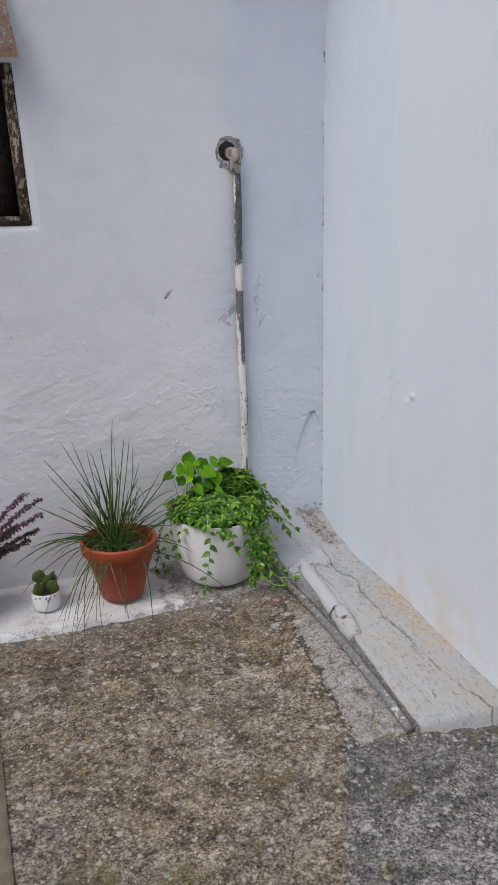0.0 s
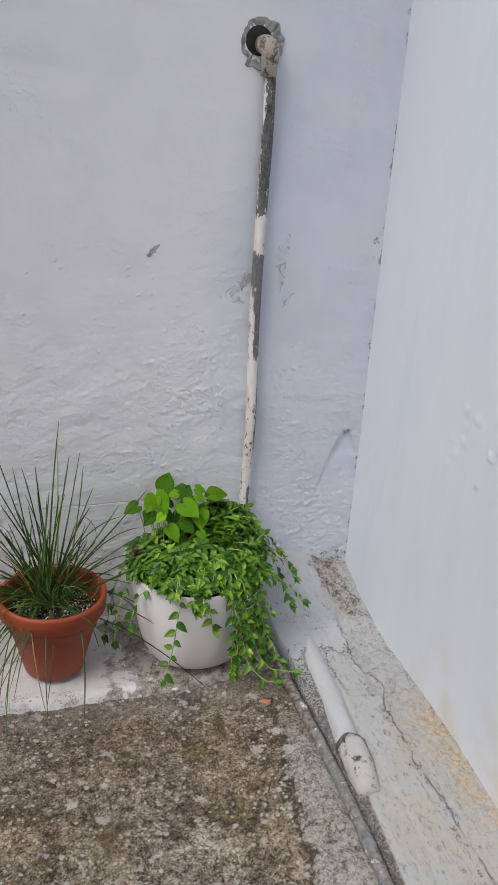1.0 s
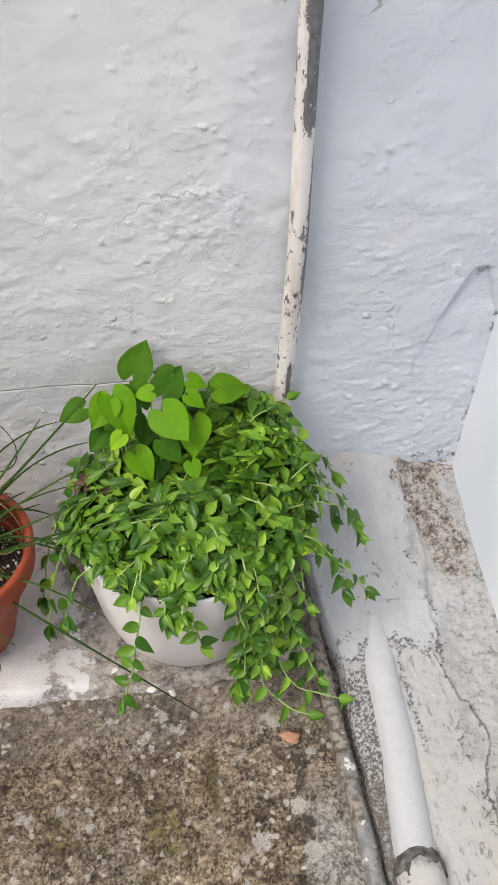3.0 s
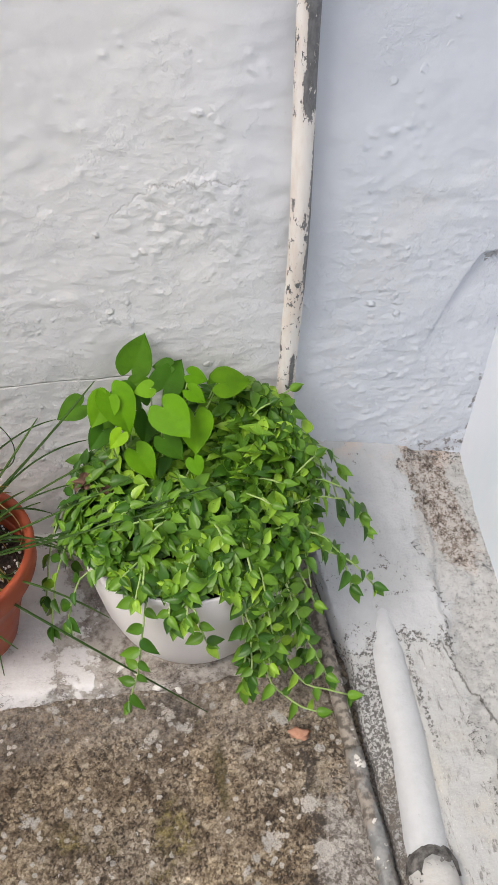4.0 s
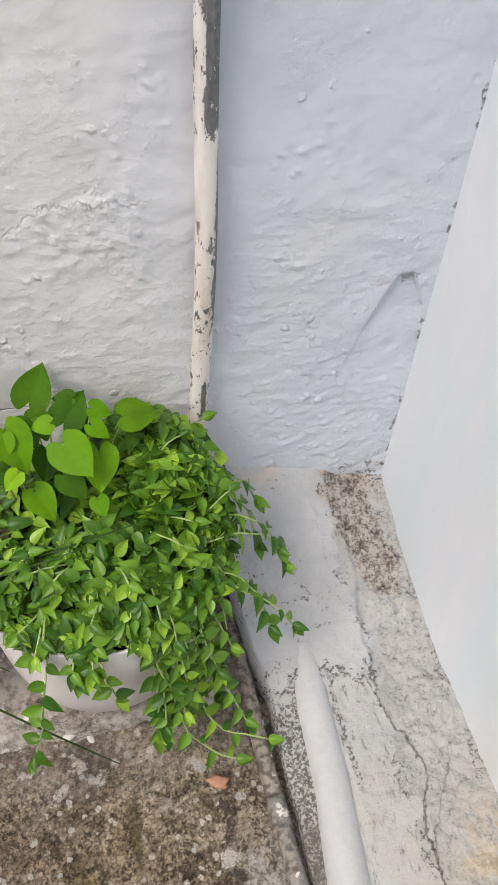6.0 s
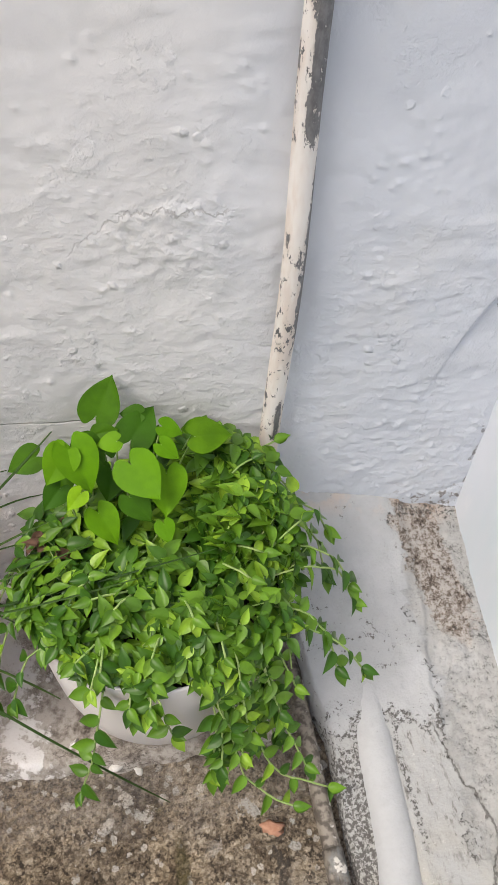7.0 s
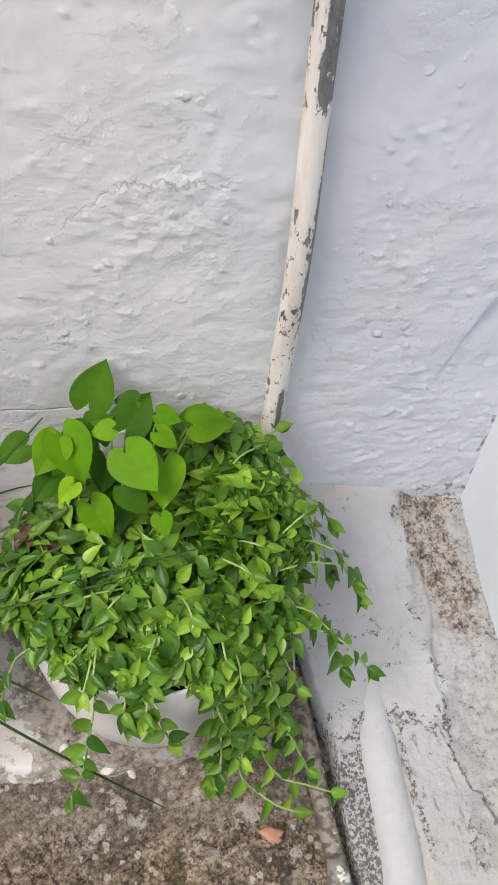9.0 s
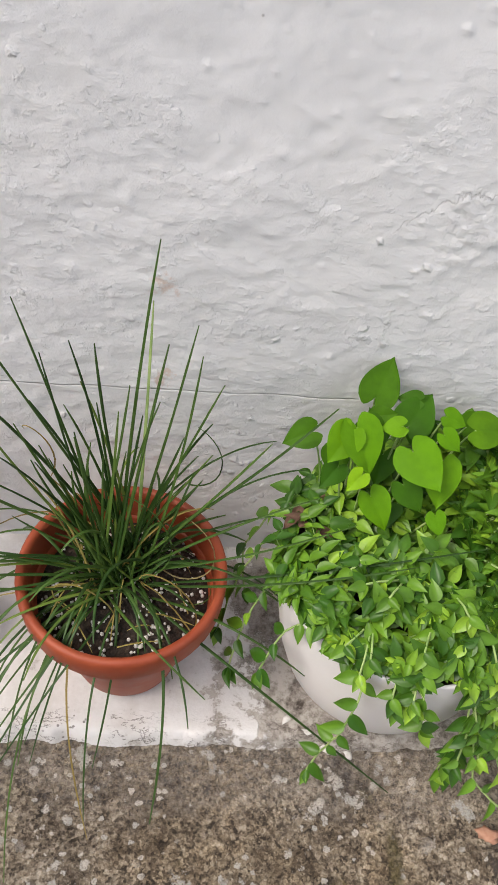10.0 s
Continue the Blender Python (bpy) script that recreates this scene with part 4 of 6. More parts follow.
# plain walls that close the yard behind
for name, b in (("wall_south", (-4.6, 0.3, -5.7, -5.5)), ("wall_west", (-4.8, -4.6, -5.7, 0.24))):
    bm = bmesh.new()
    box(bm, b[0], b[1], b[2], b[3], -0.1, 2.0)
    tagged(part(name, bm, M_FAR, smooth=False), "plain white wall closing the yard", "wall", kind="structure")
bm = bmesh.new()
box(bm, -4.6, -3.2, 0.0, 0.24, -0.1, 3.0)
tagged(part("wall_north_far", bm, M_FAR, smooth=False), "plain white wall closing the yard", "wall", kind="structure")


# ground
def ground_height(x, y):
    h = 0.006 * (fbm(x, y, 4, 4, 41) - 0.5) + 0.003 * (fbm(x, y, 40, 3, 45) - 0.5) + 0.0035 * (fbm(x, y, 120, 2, 48) - 0.5)
    h = h + 0.036 * step(-0.66, -0.36, x) * step(-1.3, -0.8, y)
    crack = -0.53 + 0.48 * (y + 1.29) + 0.03 * (fbm(x * 0, y, 9, 3, 43) - 0.5)
    h = h - 0.006 * np.exp(-((x - crack) / 0.006) ** 2) * step(-1.3, -1.38, y)
    seam = -1.305 - 0.16 * (x + 0.32) + 0.02 * (fbm(x, y * 0, 14, 3, 44) - 0.5)
    h = h - 0.006 * np.exp(-((y - seam) / 0.007) ** 2) * step(-0.54, -0.48, x)
    return h


xs = np.concatenate([np.arange(-4.6, -1.6, 0.1), np.arange(-1.6, 0.06, 0.0075)])
ys = np.concatenate([np.arange(-5.5, -1.75, 0.1), np.arange(-1.75, 0.06, 0.0075)])
v, f = sheet(xs, ys, lambda u, w: (u, w, ground_height(u, w)))
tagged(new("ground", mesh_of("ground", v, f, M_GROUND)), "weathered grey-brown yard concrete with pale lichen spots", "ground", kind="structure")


# painted ledge along the back wall
def ledge_height(x, y):
    front = -0.337 + 0.022 * (fbm(x, y * 0, 7, 4, 51) - 0.5)
    h = 0.03 + 0.02 * step(-0.3, 0, y) - 0.006 * fbm(x, y, 12, 3, 52)
    h = h + 0.014 * step(-0.7, -0.45, x)
    drop = step(front + 0.012, front - 0.012, y + 0.014 * (fbm(x, y, 45, 3, 53) - 0.5))
    return h * (1 - drop) - 0.02 * drop


xs, ys = np.arange(-2.6, -0.33, 0.006), np.arange(-0.39, 0.012, 0.006)
v, f = sheet(xs, ys, lambda u, w: (u, w, ledge_height(u, w)))
tagged(new("ledge", mesh_of("ledge", v, f, M_LEDGE)), "low cement ledge with flaking white paint", "ledge", kind="structure")


# cement ramp along the east wall
def ramp_height(x, y):
    base = 0.068 - 0.036 * step(-0.6, -1.25, y) + 0.012 * step(-0.29, -0.04, x)
    high = 0.168 + 0.25 * (-0.03 - x)
    h = base + (high - base) * np.clip(1 + y / 0.42, 0, 1) ** 1.6
    h = h + 0.008 * (fbm(x, y, 9, 3, 61) - 0.5) + 0.0045 * (fbm(x, y, 60, 3, 65) - 0.5)
    ys_, xs_ = [c[0] for c in CRACK][::-1], [c[1] for c in CRACK][::-1]
    crack = np.interp(y, ys_, xs_) + 0.014 * (fbm(x * 0, y, 30, 3, 62) - 0.5)
    h = h + 0.007 * step(crack - 0.002, crack + 0.003, x) * step(-0.36, -0.42, y)
    # pitted grit beside the wall, and the thick smooth coat with its broken lip
    edge = -0.128 + 0.05 * (fbm(x, y, 14, 4, 63) - 0.5)
    grit = step(edge - 0.01, edge + 0.015, x) * step(-1.0, -0.5, y)
    h = h + grit * 0.016 * (fbm(x, y, 55, 4, 64, 0.65) - 0.5)
    lip = -0.35 + 0.04 * (fbm(x, y * 0, 17, 3, 66) - 0.5) - 0.12 * (x + 0.2)
    coat = step(lip - 0.004, lip + 0.003, y) * step(edge + 0.004, edge - 0.006, x)
    h = h + 0.006 * coat
    # low kerb that runs beside the duct
    kerb = -0.221 + 0.006 * (fbm(x * 0, y, 20, 3, 69) - 0.5) + 0.03 * np.clip(-0.6 - y, 0, 1)
    h = h + 0.007 * step(kerb - 0.002, kerb + 0.003, x) * step(-0.36, -0.5, y) * step(-0.02, -0.2, x)
    left = -0.312 + 0.014 * (fbm(x * 0, y, 16, 3, 67) - 0.5) - 0.03 * step(-0.36, -0.2, y)
    h = h - 0.014 * step(-0.27, -0.3, x) * step(-0.3, -0.5, y)
    h = h * step(left - 0.008, left + 0.006, x) - 0.02 * step(left + 0.004, left - 0.008, x)
    end = -1.296 - 0.16 * (x + 0.32) + 0.02 * (fbm(x, y * 0, 12, 3, 68) - 0.5)
    e = step(end - 0.006, end + 0.008, y)
    return h * e - 0.02 * (1 - e)


xs, ys = np.arange(-0.37, -0.008, 0.0036), np.concatenate([np.arange(-1.38, -0.8, 0.006), np.arange(-0.8, 0.012, 0.0036)])
v, f = sheet(xs, ys, lambda u, w: (u, w, ramp_height(u, w)))
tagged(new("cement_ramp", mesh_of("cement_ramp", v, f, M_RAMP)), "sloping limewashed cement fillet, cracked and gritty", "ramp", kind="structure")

# ochre border slab beside a dark joint
bm = bmesh.new()
box(bm, -1.95, -1.434, -3.6, -0.5, -0.05, 0.012, 0.006)
tagged(part("border_slab", bm, M_SLAB), "ochre cement border slab at the yard's edge", "slab", kind="structure")

# ---- window ----
window = thing("window_1", "small old window with dark wooden shutter, flaking frame", "window", kind="structure")
bm = bmesh.new()
for b in ((-1.16, WIN_X + 0.002, WIN_Z0, WIN_Z1), (-2.0, -1.954, WIN_Z0, WIN_Z1), (-1.954, -1.162, WIN_Z0, WIN_Z0 + 0.026), (-1.954, -1.162, WIN_Z1 - 0.03, WIN_Z1)):
    box(bm, b[0], b[1], 0.004, 0.09, b[2], b[3], 0.004)
for vv in bm.verts:
    if vv.co.x > -1.2:
        vv.co.x -= float(lean(vv.co.z))
part("window_frame", bm, M_FRAME, window, "dark wooden frame with flaking cream paint")
for k in range(6):
    bm = bmesh.new()
    box(bm, -1.953 + k * 0.132, -1.953 + k * 0.132 + 0.128, 0.06, 0.085, WIN_Z0 + 0.027, WIN_Z1 - 0.031, 0.004)
    part("shutter_board", bm, M_WOOD, window)
bm = bmesh.new()
box(bm, -1.999, WIN_X - 0.001, 0.092, 0.11, WIN_Z0 + 0.001, WIN_Z1 - 0.001)
part("backing_board", bm, M_WOOD, window)
bm = bmesh.new()
box(bm, -2.02, WIN_X - 0.002, -0.005, 0.04, WIN_Z0 - 0.006, WIN_Z0 + 0.012, 0.003)
part("window_sill", bm, M_WOOD, window)
hood = thing("window_hood", "sloping clay hood tiles with worn white paint above the window", "hood")
for k in range(4):
    bm = bmesh.new()
    box(bm, -0.115, 0.115, -0.012, 0.012, -0.15, 0.15, 0.006)
    for vv in bm.verts:
        vv.co.y += 0.03 * (vv.co.x / 0.115) ** 2 - 0.03
        vv.co += Vector((0, 0.004 * math.sin(vv.co.z * 40), 0.003 * math.sin(vv.co.x * 60)))
    for vv in bm.verts:
        vv.co.x -= 0.13 * (vv.co.z + 0.15)
    bmesh.ops.transform(bm, matrix=pose(-1.24 - 0.235 * k, -0.045, 2.064, -14, 0, 0), verts=bm.verts)
    part("hood_tile", bm, M_TILE, hood)

# ---- pipes ----
downpipe = thing("downpipe", "thin grey plastic pipe with flaking cream paint", "pipe")
bm = bmesh.new()
pts = [(-0.381 + 0.006 * math.sin(k * 0.5) * 0.5 + 0.010 * k / 24, -0.022 - 0.003 * math.sin(k * 0.9), 1.6 - k * 1.43 / 24) for k in range(25)]
tube(bm, pts, 0.0148, 16)
part("pipe_shaft", bm, M_PIPE, downpipe)
bm = bmesh.new()
tube(bm, [(-0.398, 0.03, 1.63), (-0.397, -0.012, 1.63), (-0.395, -0.03, 1.628), (-0.389, -0.04, 1.62), (-0.386, -0.036, 1.605), (-0.384, -0.026, 1.585), (-0.384, -0.023, 1.56)], [0.021, 0.022, 0.023, 0.023, 0.022, 0.02, 0.0195], 16)
part("elbow", bm, M_ELBOW, downpipe, "stained brown plastic elbow")
bm = bmesh.new()
tube(bm, [(-0.375, -0.022, 0.2), (-0.373, -0.026, 0.15), (-0.366, -0.045, 0.115), (-0.36, -0.08, 0.095)], 0.0165, 14)
part("lower_bend", bm, M_PIPE, downpipe)

# broken-out pocket in the plaster behind the elbow
pocket = thing("wall_pocket", "broken-out pocket in plaster patched with grey mortar", "wall pocket")
rough = random.Random(5)
bm = bmesh.new()
ring_in, ring_out, ring_far = [], [], []
SEG = 44
for s in range(SEG):
    a = 2 * math.pi * s / SEG
    jag = noise.noise(Vector((math.cos(a) * 2.2, math.sin(a) * 2.2, 4))) * 0.22 + rough.uniform(-0.04, 0.04)
    ro = 0.053 * (1 + jag) * (1.1 if abs(math.sin(a)) > 0.7 else 1.0)
    ri = 0.031 * (1 + 0.12 * noise.noise(Vector((math.cos(a) * 3, math.sin(a) * 3, 9))) + rough.uniform(-0.03, 0.03))
    cx, cz = -0.398, 1.632
    ring_far.append(bm.verts.new((cx + ro * 1.06 * math.cos(a), 0.004, cz + ro * 1.06 * math.sin(a))))
    ring_out.append(bm.verts.new((cx + ro * math.cos(a), -0.0065 - rough.uniform(0, 0.004), cz + ro * math.sin(a))))
    ring_in.append(bm.verts.new((cx - 0.004 + ri * math.cos(a), -0.002 - rough.uniform(0, 0.004), cz + ri * math.sin(a))))
for s in range(SEG):
    t = (s + 1) % SEG
    bm.faces.new((ring_far[t], ring_far[s], ring_out[s], ring_out[t]))
    bm.faces.new((ring_out[t], ring_out[s], ring_in[s], ring_in[t]))
part("mortar_rim", bm, M_MORTAR, pocket, smooth=False)
# near-black disc on the wall face paints in the shade of the hollow
bm = bmesh.new()
lathe(bm, [(0.0, 0.0095), (0.03, 0.0095), (0.034, 0.006)], 18)
bmesh.ops.transform(bm, matrix=pose(-0.408, 0.0, 1.638, 90, 0, 0), verts=bm.verts)
part("hollow_shade_disc", bm, M_DARK, pocket)

# conduit lying in the gutter
conduit = thing("gutter_conduit", "dirty grey plastic conduit lying half buried along the ramp", "conduit")
bm = bmesh.new()
way = [(-0.36, -0.085, 0.1), (-0.35, -0.16, 0.085), (-0.345, -0.25, 0.072), (-0.341, -0.34, 0.062), (-0.338, -0.44, 0.055), (-0.334, -0.54, 0.052), (-0.329, -0.64, 0.05), (-0.328, -0.75, 0.05), (-0.33, -0.9, 0.046), (-0.331, -1.05, 0.038), (-0.332, -1.18, 0.028), (-0.334, -1.29, 0.014)]
tube(bm, way, 0.0132, 14)
part("conduit_pipe", bm, M_CONDUIT, conduit)
for a, b in (((-0.3355, -0.505, 0.053), (-0.3335, -0.55, 0.0517)), ((-0.33, -0.93, 0.0444), (-0.3303, -0.97, 0.0425))):
    bm = bmesh.new()
    tube(bm, [a, b], 0.0152, 14)
    part("coupling", bm, M_CONDUIT, conduit)

# duct half sunk in the ramp
duct = thing("buried_duct", "thick white painted pipe half sunk in the cement ramp", "pipe")
bm = bmesh.new()
tube(bm, [(-0.2345, -0.235, 0.082), (-0.2365, -0.265, 0.077), (-0.239, -0.31, 0.068), (-0.2435, -0.38, 0.0595), (-0.245, -0.44, 0.056), (-0.247, -0.5, 0.055), (-0.255, -0.59, 0.054), (-0.262, -0.65, 0.053), (-0.265, -0.674, 0.052), (-0.2655, -0.682, 0.049)], [0.017, 0.024, 0.0285, 0.03, 0.031, 0.032, 0.032, 0.032, 0.0305, 0.024], 24)
for vv in bm.verts:
    vv.co += noise.noise_vector(vv.co * 22) * 0.0022
part("duct_shell", bm, M_DUCT, duct)
bm = bmesh.new()
tube(bm, [(-0.265, -0.689, 0.062), (-0.266, -0.7, 0.063), (-0.268, -0.74, 0.06), (-0.27, -0.79, 0.05), (-0.271, -0.83, 0.038)], [0.033, 0.036, 0.034, 0.033, 0.028], 14)
for vv in bm.verts:
    q = noise.noise_vector(vv.co * 45)
    vv.co += q * 0.007
part("broken_collar", bm, M_COLLAR, duct, "broken mortar collar with dark stains")
bm = bmesh.new()
tube(bm, [(-0.2648, -0.672, 0.05), (-0.2652, -0.68, 0.054), (-0.2656, -0.695, 0.058), (-0.266, -0.704, 0.058)], [0.03, 0.0345, 0.0385, 0.036], 22)
for vv in bm.verts:
    vv.co += noise.noise_vector(vv.co * 60) * 0.005
part("mortar_joint", bm, M_GRIME, duct, "blackened ring of mortar")


# crumbs of plaster and brick
crumbs = random.Random(11)


def crumb(name, x, y, z, s, material, label):
    bm = bmesh.new()
    bmesh.ops.create_icosphere(bm, subdivisions=2, radius=1)
    off = crumbs.uniform(0, 50)
    for vv in bm.verts:
        vv.co *= 1 + 0.6 * noise.noise(vv.co * 1.3 + Vector((off, 0, 0))) + 0.35 * noise.noise(vv.co * 4 + Vector((off, 9, 0)))
        vv.co = Vector((vv.co.x * s, vv.co.y * s * crumbs.uniform(0.55, 0.65), vv.co.z * s * 0.13))
    bmesh.ops.transform(bm, matrix=pose(x, y, z, 0, 0, crumbs.uniform(0, 180)), verts=bm.verts)
    ob = part(name, bm, material)
    return tagged(ob, label, "rubble", "crumbs on the ground")


def base_height(x, y):
    return float(max(ground_height(np.array([x]), np.array([y]))[0], ledge_height(np.array([x]), np.array([y]))[0]))


for x, y, s in ((-0.627, -0.338, 0.011), (-0.596, -0.343, 0.01), (-0.69, -0.302, 0.009), (-0.66, -0.322, 0.007), (-1.27, -0.36, 0.012)):
    crumb("plaster_crumb", x, y, base_height(x, y) + s * 0.2, s, M_PERLITE, "white crumb of plaster lying on the concrete")
crumb("brick_crumb", -0.41, -0.46, float(ground_height(np.array([-0.41]), np.array([-0.46]))[0]) + 0.003, 0.017, M_BRICK, "pinkish brick crumb set in the concrete")


# ---- plants ----
def leaf_mesh(name, length, width, fold, droop, material):
    """A pointed oval leaf that grows along +y from its stalk, folded along the rib and bent down at the tip."""
    verts, faces = [], []
    shape = ((0, 0.1), (0.08, 0.6), (0.2, 0.92), (0.36, 1.0), (0.55, 0.84), (0.73, 0.54), (0.88, 0.22), (1, 0.0))
    for t, w in shape:
        w = w * width
        for s in (-1, -0.55, 0, 0.55, 1):
            verts.append((w * s / 2, t * length, -droop * t * t * length + fold * abs(s) ** 1.2 * w / 2))
    for k in range(len(shape) - 1):
        for s in range(4):
            a = k * 5 + s
            faces.append((a, a + 1, a + 6, a + 5))
    return mesh_of(name, verts, faces, material)


def heart_mesh(name, width, fold, droop, wave, material=None):
    """A heart-shaped leaf one metre long from its notch at the stalk to its tip on +y."""
    verts, faces = [], []
    rows = ((0, 0.33), (0.06, 0.45), (0.14, 0.52), (0.25, 0.545), (0.37, 0.52), (0.5, 0.45), (0.63, 0.35), (0.76, 0.23), (0.87, 0.115), (0.94, 0.045), (1.0, 0.0))
    across = (-1, -0.82, -0.6, -0.35, -0.12, 0, 0.12, 0.35, 0.6, 0.82, 1)
    for t, half in rows:
        for s in across:
            back = -0.25 * (1 - t) ** 2.4 * math.sin(math.pi * min(1.0, abs(s) * 0.72)) ** 0.8
            x = 0.9 * half * s * width
            rib = -0.012 * math.exp(-(x / 0.05) ** 2)
            vein = 0.007 * math.sin(18 * (t + abs(x) * -0.7)) * min(1, abs(x) * 6)
            z = fold * abs(x) - 0.25 * fold * x * x - droop * t * t + wave * math.sin(5 * t + 3 * s) * abs(s) + rib + vein
            verts.append((x, t + back, z))
    n = len(across)
    for k in range(len(rows) - 1):
        for s in range(n - 1):
            a = k * n + s
            faces.append((a, a + 1, a + n + 1, a + n))
    return mesh_of(name, verts, faces, material or M_HEART)


def leaf_pose(at, normal, heading, size=1.0):
    """A leaf's place: its upper face along normal, its tip towards heading."""
    n = Vector(normal).normalized()
    y = Vector(heading) - n * Vector(heading).dot(n)
    y = y.normalized() if y.length > 1e-4 else n.orthogonal().normalized()
    x = y.cross(n)
    m = Matrix((x, y, n)).transposed().to_4x4()
    return Matrix.Translation(at) @ m @ Matrix.Scale(size, 4)


def append(store, me, m):
    """Adds a copy of a mesh to lists of vertices and faces."""
    base = len(store[0])
    store[0].extend(tuple(m @ v.co) for v in me.vertices)
    store[1].extend(tuple(base + i for i in p.vertices) for p in me.polygons)


def pot_soil(radius, z, seed, hump=0.012):
    bm = bmesh.new()
    lathe(bm, [(0.0, z + hump), (radius * 0.35, z + hump * 0.9), (radius * 0.7, z + hump * 0.5), (radius * 0.9, z), (radius, z - 0.004)], 40)
    for vv in bm.verts:
        vv.co.z += 0.005 * noise.noise(vv.co * 60 + Vector((seed, 0, 0)))
    return bm


# -- white planter with trailing vine --
WX, WY, WZ = -0.553, -0.2, 0.05
planter = thing("white_planter", "rounded matt white plastic planter full of trailing vine", "planter", (WX, WY, WZ))
bm = bmesh.new()
lathe(bm, [(0, 0.0), (0.104, 0.0), (0.119, 0.004), (0.133, 0.015), (0.146, 0.042), (0.159, 0.09), (0.168, 0.148), (0.175, 0.2), (0.179, 0.248), (0.181, 0.266), (0.1805, 0.27), (0.177, 0.27), (0.175, 0.264), (0.17, 0.2), (0.163, 0.148), (0, 0.14)], 64)
part("pot_body", bm, M_WHITEPOT, planter)
part("soil", pot_soil(0.171, 0.24, 3), M_SOIL, planter, "dark moist potting soil")

vine = thing("trailing_vine", "bright green trailing vine with small oval leaves in the white planter", "plant", (WX, WY, WZ + 0.015))
heart_vine = thing("heart_leaf_vine", "young vine with large heart-shaped light green leaves", "plant", (-0.545, -0.178, 0.042))
rv = random.Random(4)
small = [leaf_mesh("leaf", 0.033, 0.019, 0.5, 0.2, M_SMALL), leaf_mesh("leaf", 0.029, 0.017, 0.65, 0.1, M_SMALL), leaf_mesh("leaf", 0.037, 0.0205, 0.42, 0.32, M_SMALL)]
mass = ([], [])
stems = bmesh.new()
placed, runners = [], []


def vine_leaf(at, normal, heading, size):
    placed.append((leaf_pose(at, normal, heading, size), rv.randrange(3)))


def dome(ax, ay):
    """Height of the cushion of leaves over the pot, from its centre."""
    d = math.hypot(ax / 0.215, ay / 0.205)
    back = min(1.0, max(0.0, (ay + 0.04) / 0.16)) * min(1.0, max(0.0, (ax + 0.02) / 0.1))
    h = 0.252 + 0.075 * max(0.0, 1 - d * d) ** 0.7 + 0.085 * back + 0.018 * noise.noise(Vector((ax * 16, ay * 16, 2)))
    if ax < 0.1 and ay > -0.03:
        h = min(h, 0.272 + 0.45 * (ay + 0.03) + 0.6 * max(0.0, ax - 0.03))
    return h


# cushion of shoots over the pot
for k in range(500):
    a, d = rv.uniform(0, 2 * math.pi), math.sqrt(rv.random())
    if k >= 440:
        a, d = rv.uniform(0.1, 1.35), math.sqrt(rv.uniform(0.1, 1.05))
    elif k >= 370:
        a, d = rv.uniform(-3.2, -0.6), rv.uniform(0.86, 0.99)
    ax, ay = 0.008 + 0.198 * d * math.cos(a), 0.184 * d * math.sin(a)
    top = dome(ax, ay) - 0.012 * rv.random()
    out = Vector((ax * 3.2, ay * 3.2, 1)).normalized()
    lean = Vector((math.cos(a) * 0.5 + rv.uniform(-0.5, 0.5), math.sin(a) * 0.5 + rv.uniform(-0.5, 0.5), 0.5)).normalized()
    tip = Vector((ax, ay, top))
    foot = tip - lean * rv.uniform(0.035, 0.06) - Vector((0, 0, 0.02))
    tube(stems, [foot, (foot + tip) / 2 + Vector((0, 0, 0.004)), tip], [0.0014, 0.0012, 0.0008], 4, False)
    turn = rv.uniform(0, 6.28)
    for j, back in enumerate((0.0, 0.0, 0.013, 0.013, 0.028, 0.028)):
        if j > 3 and rv.random() < 0.4:
            continue
        th = turn + (math.pi if j % 2 else 0) + (math.pi / 2 if j in (2, 3) else 0) + rv.uniform(-0.3, 0.3)
        side = lean.orthogonal().normalized()
        side = Matrix.Rotation(th, 3, lean) @ side
        at = tip - lean * back
        nor = (lean * 0.75 + out * 0.7 - side * rv.uniform(0.0, 0.5)).normalized()
        grown = 1.0 + 0.12 * min(1.0, max(0.0, ay / 0.08))
        if ay > 0.02:
            nor = (nor + Vector((0, -0.55, 0.5))).normalized()
        vine_leaf(at, nor, side + lean * 0.35, grown * rv.uniform(0.66, 1.02) * (0.75 if j < 2 and rv.random() < 0.4 else 1.0))


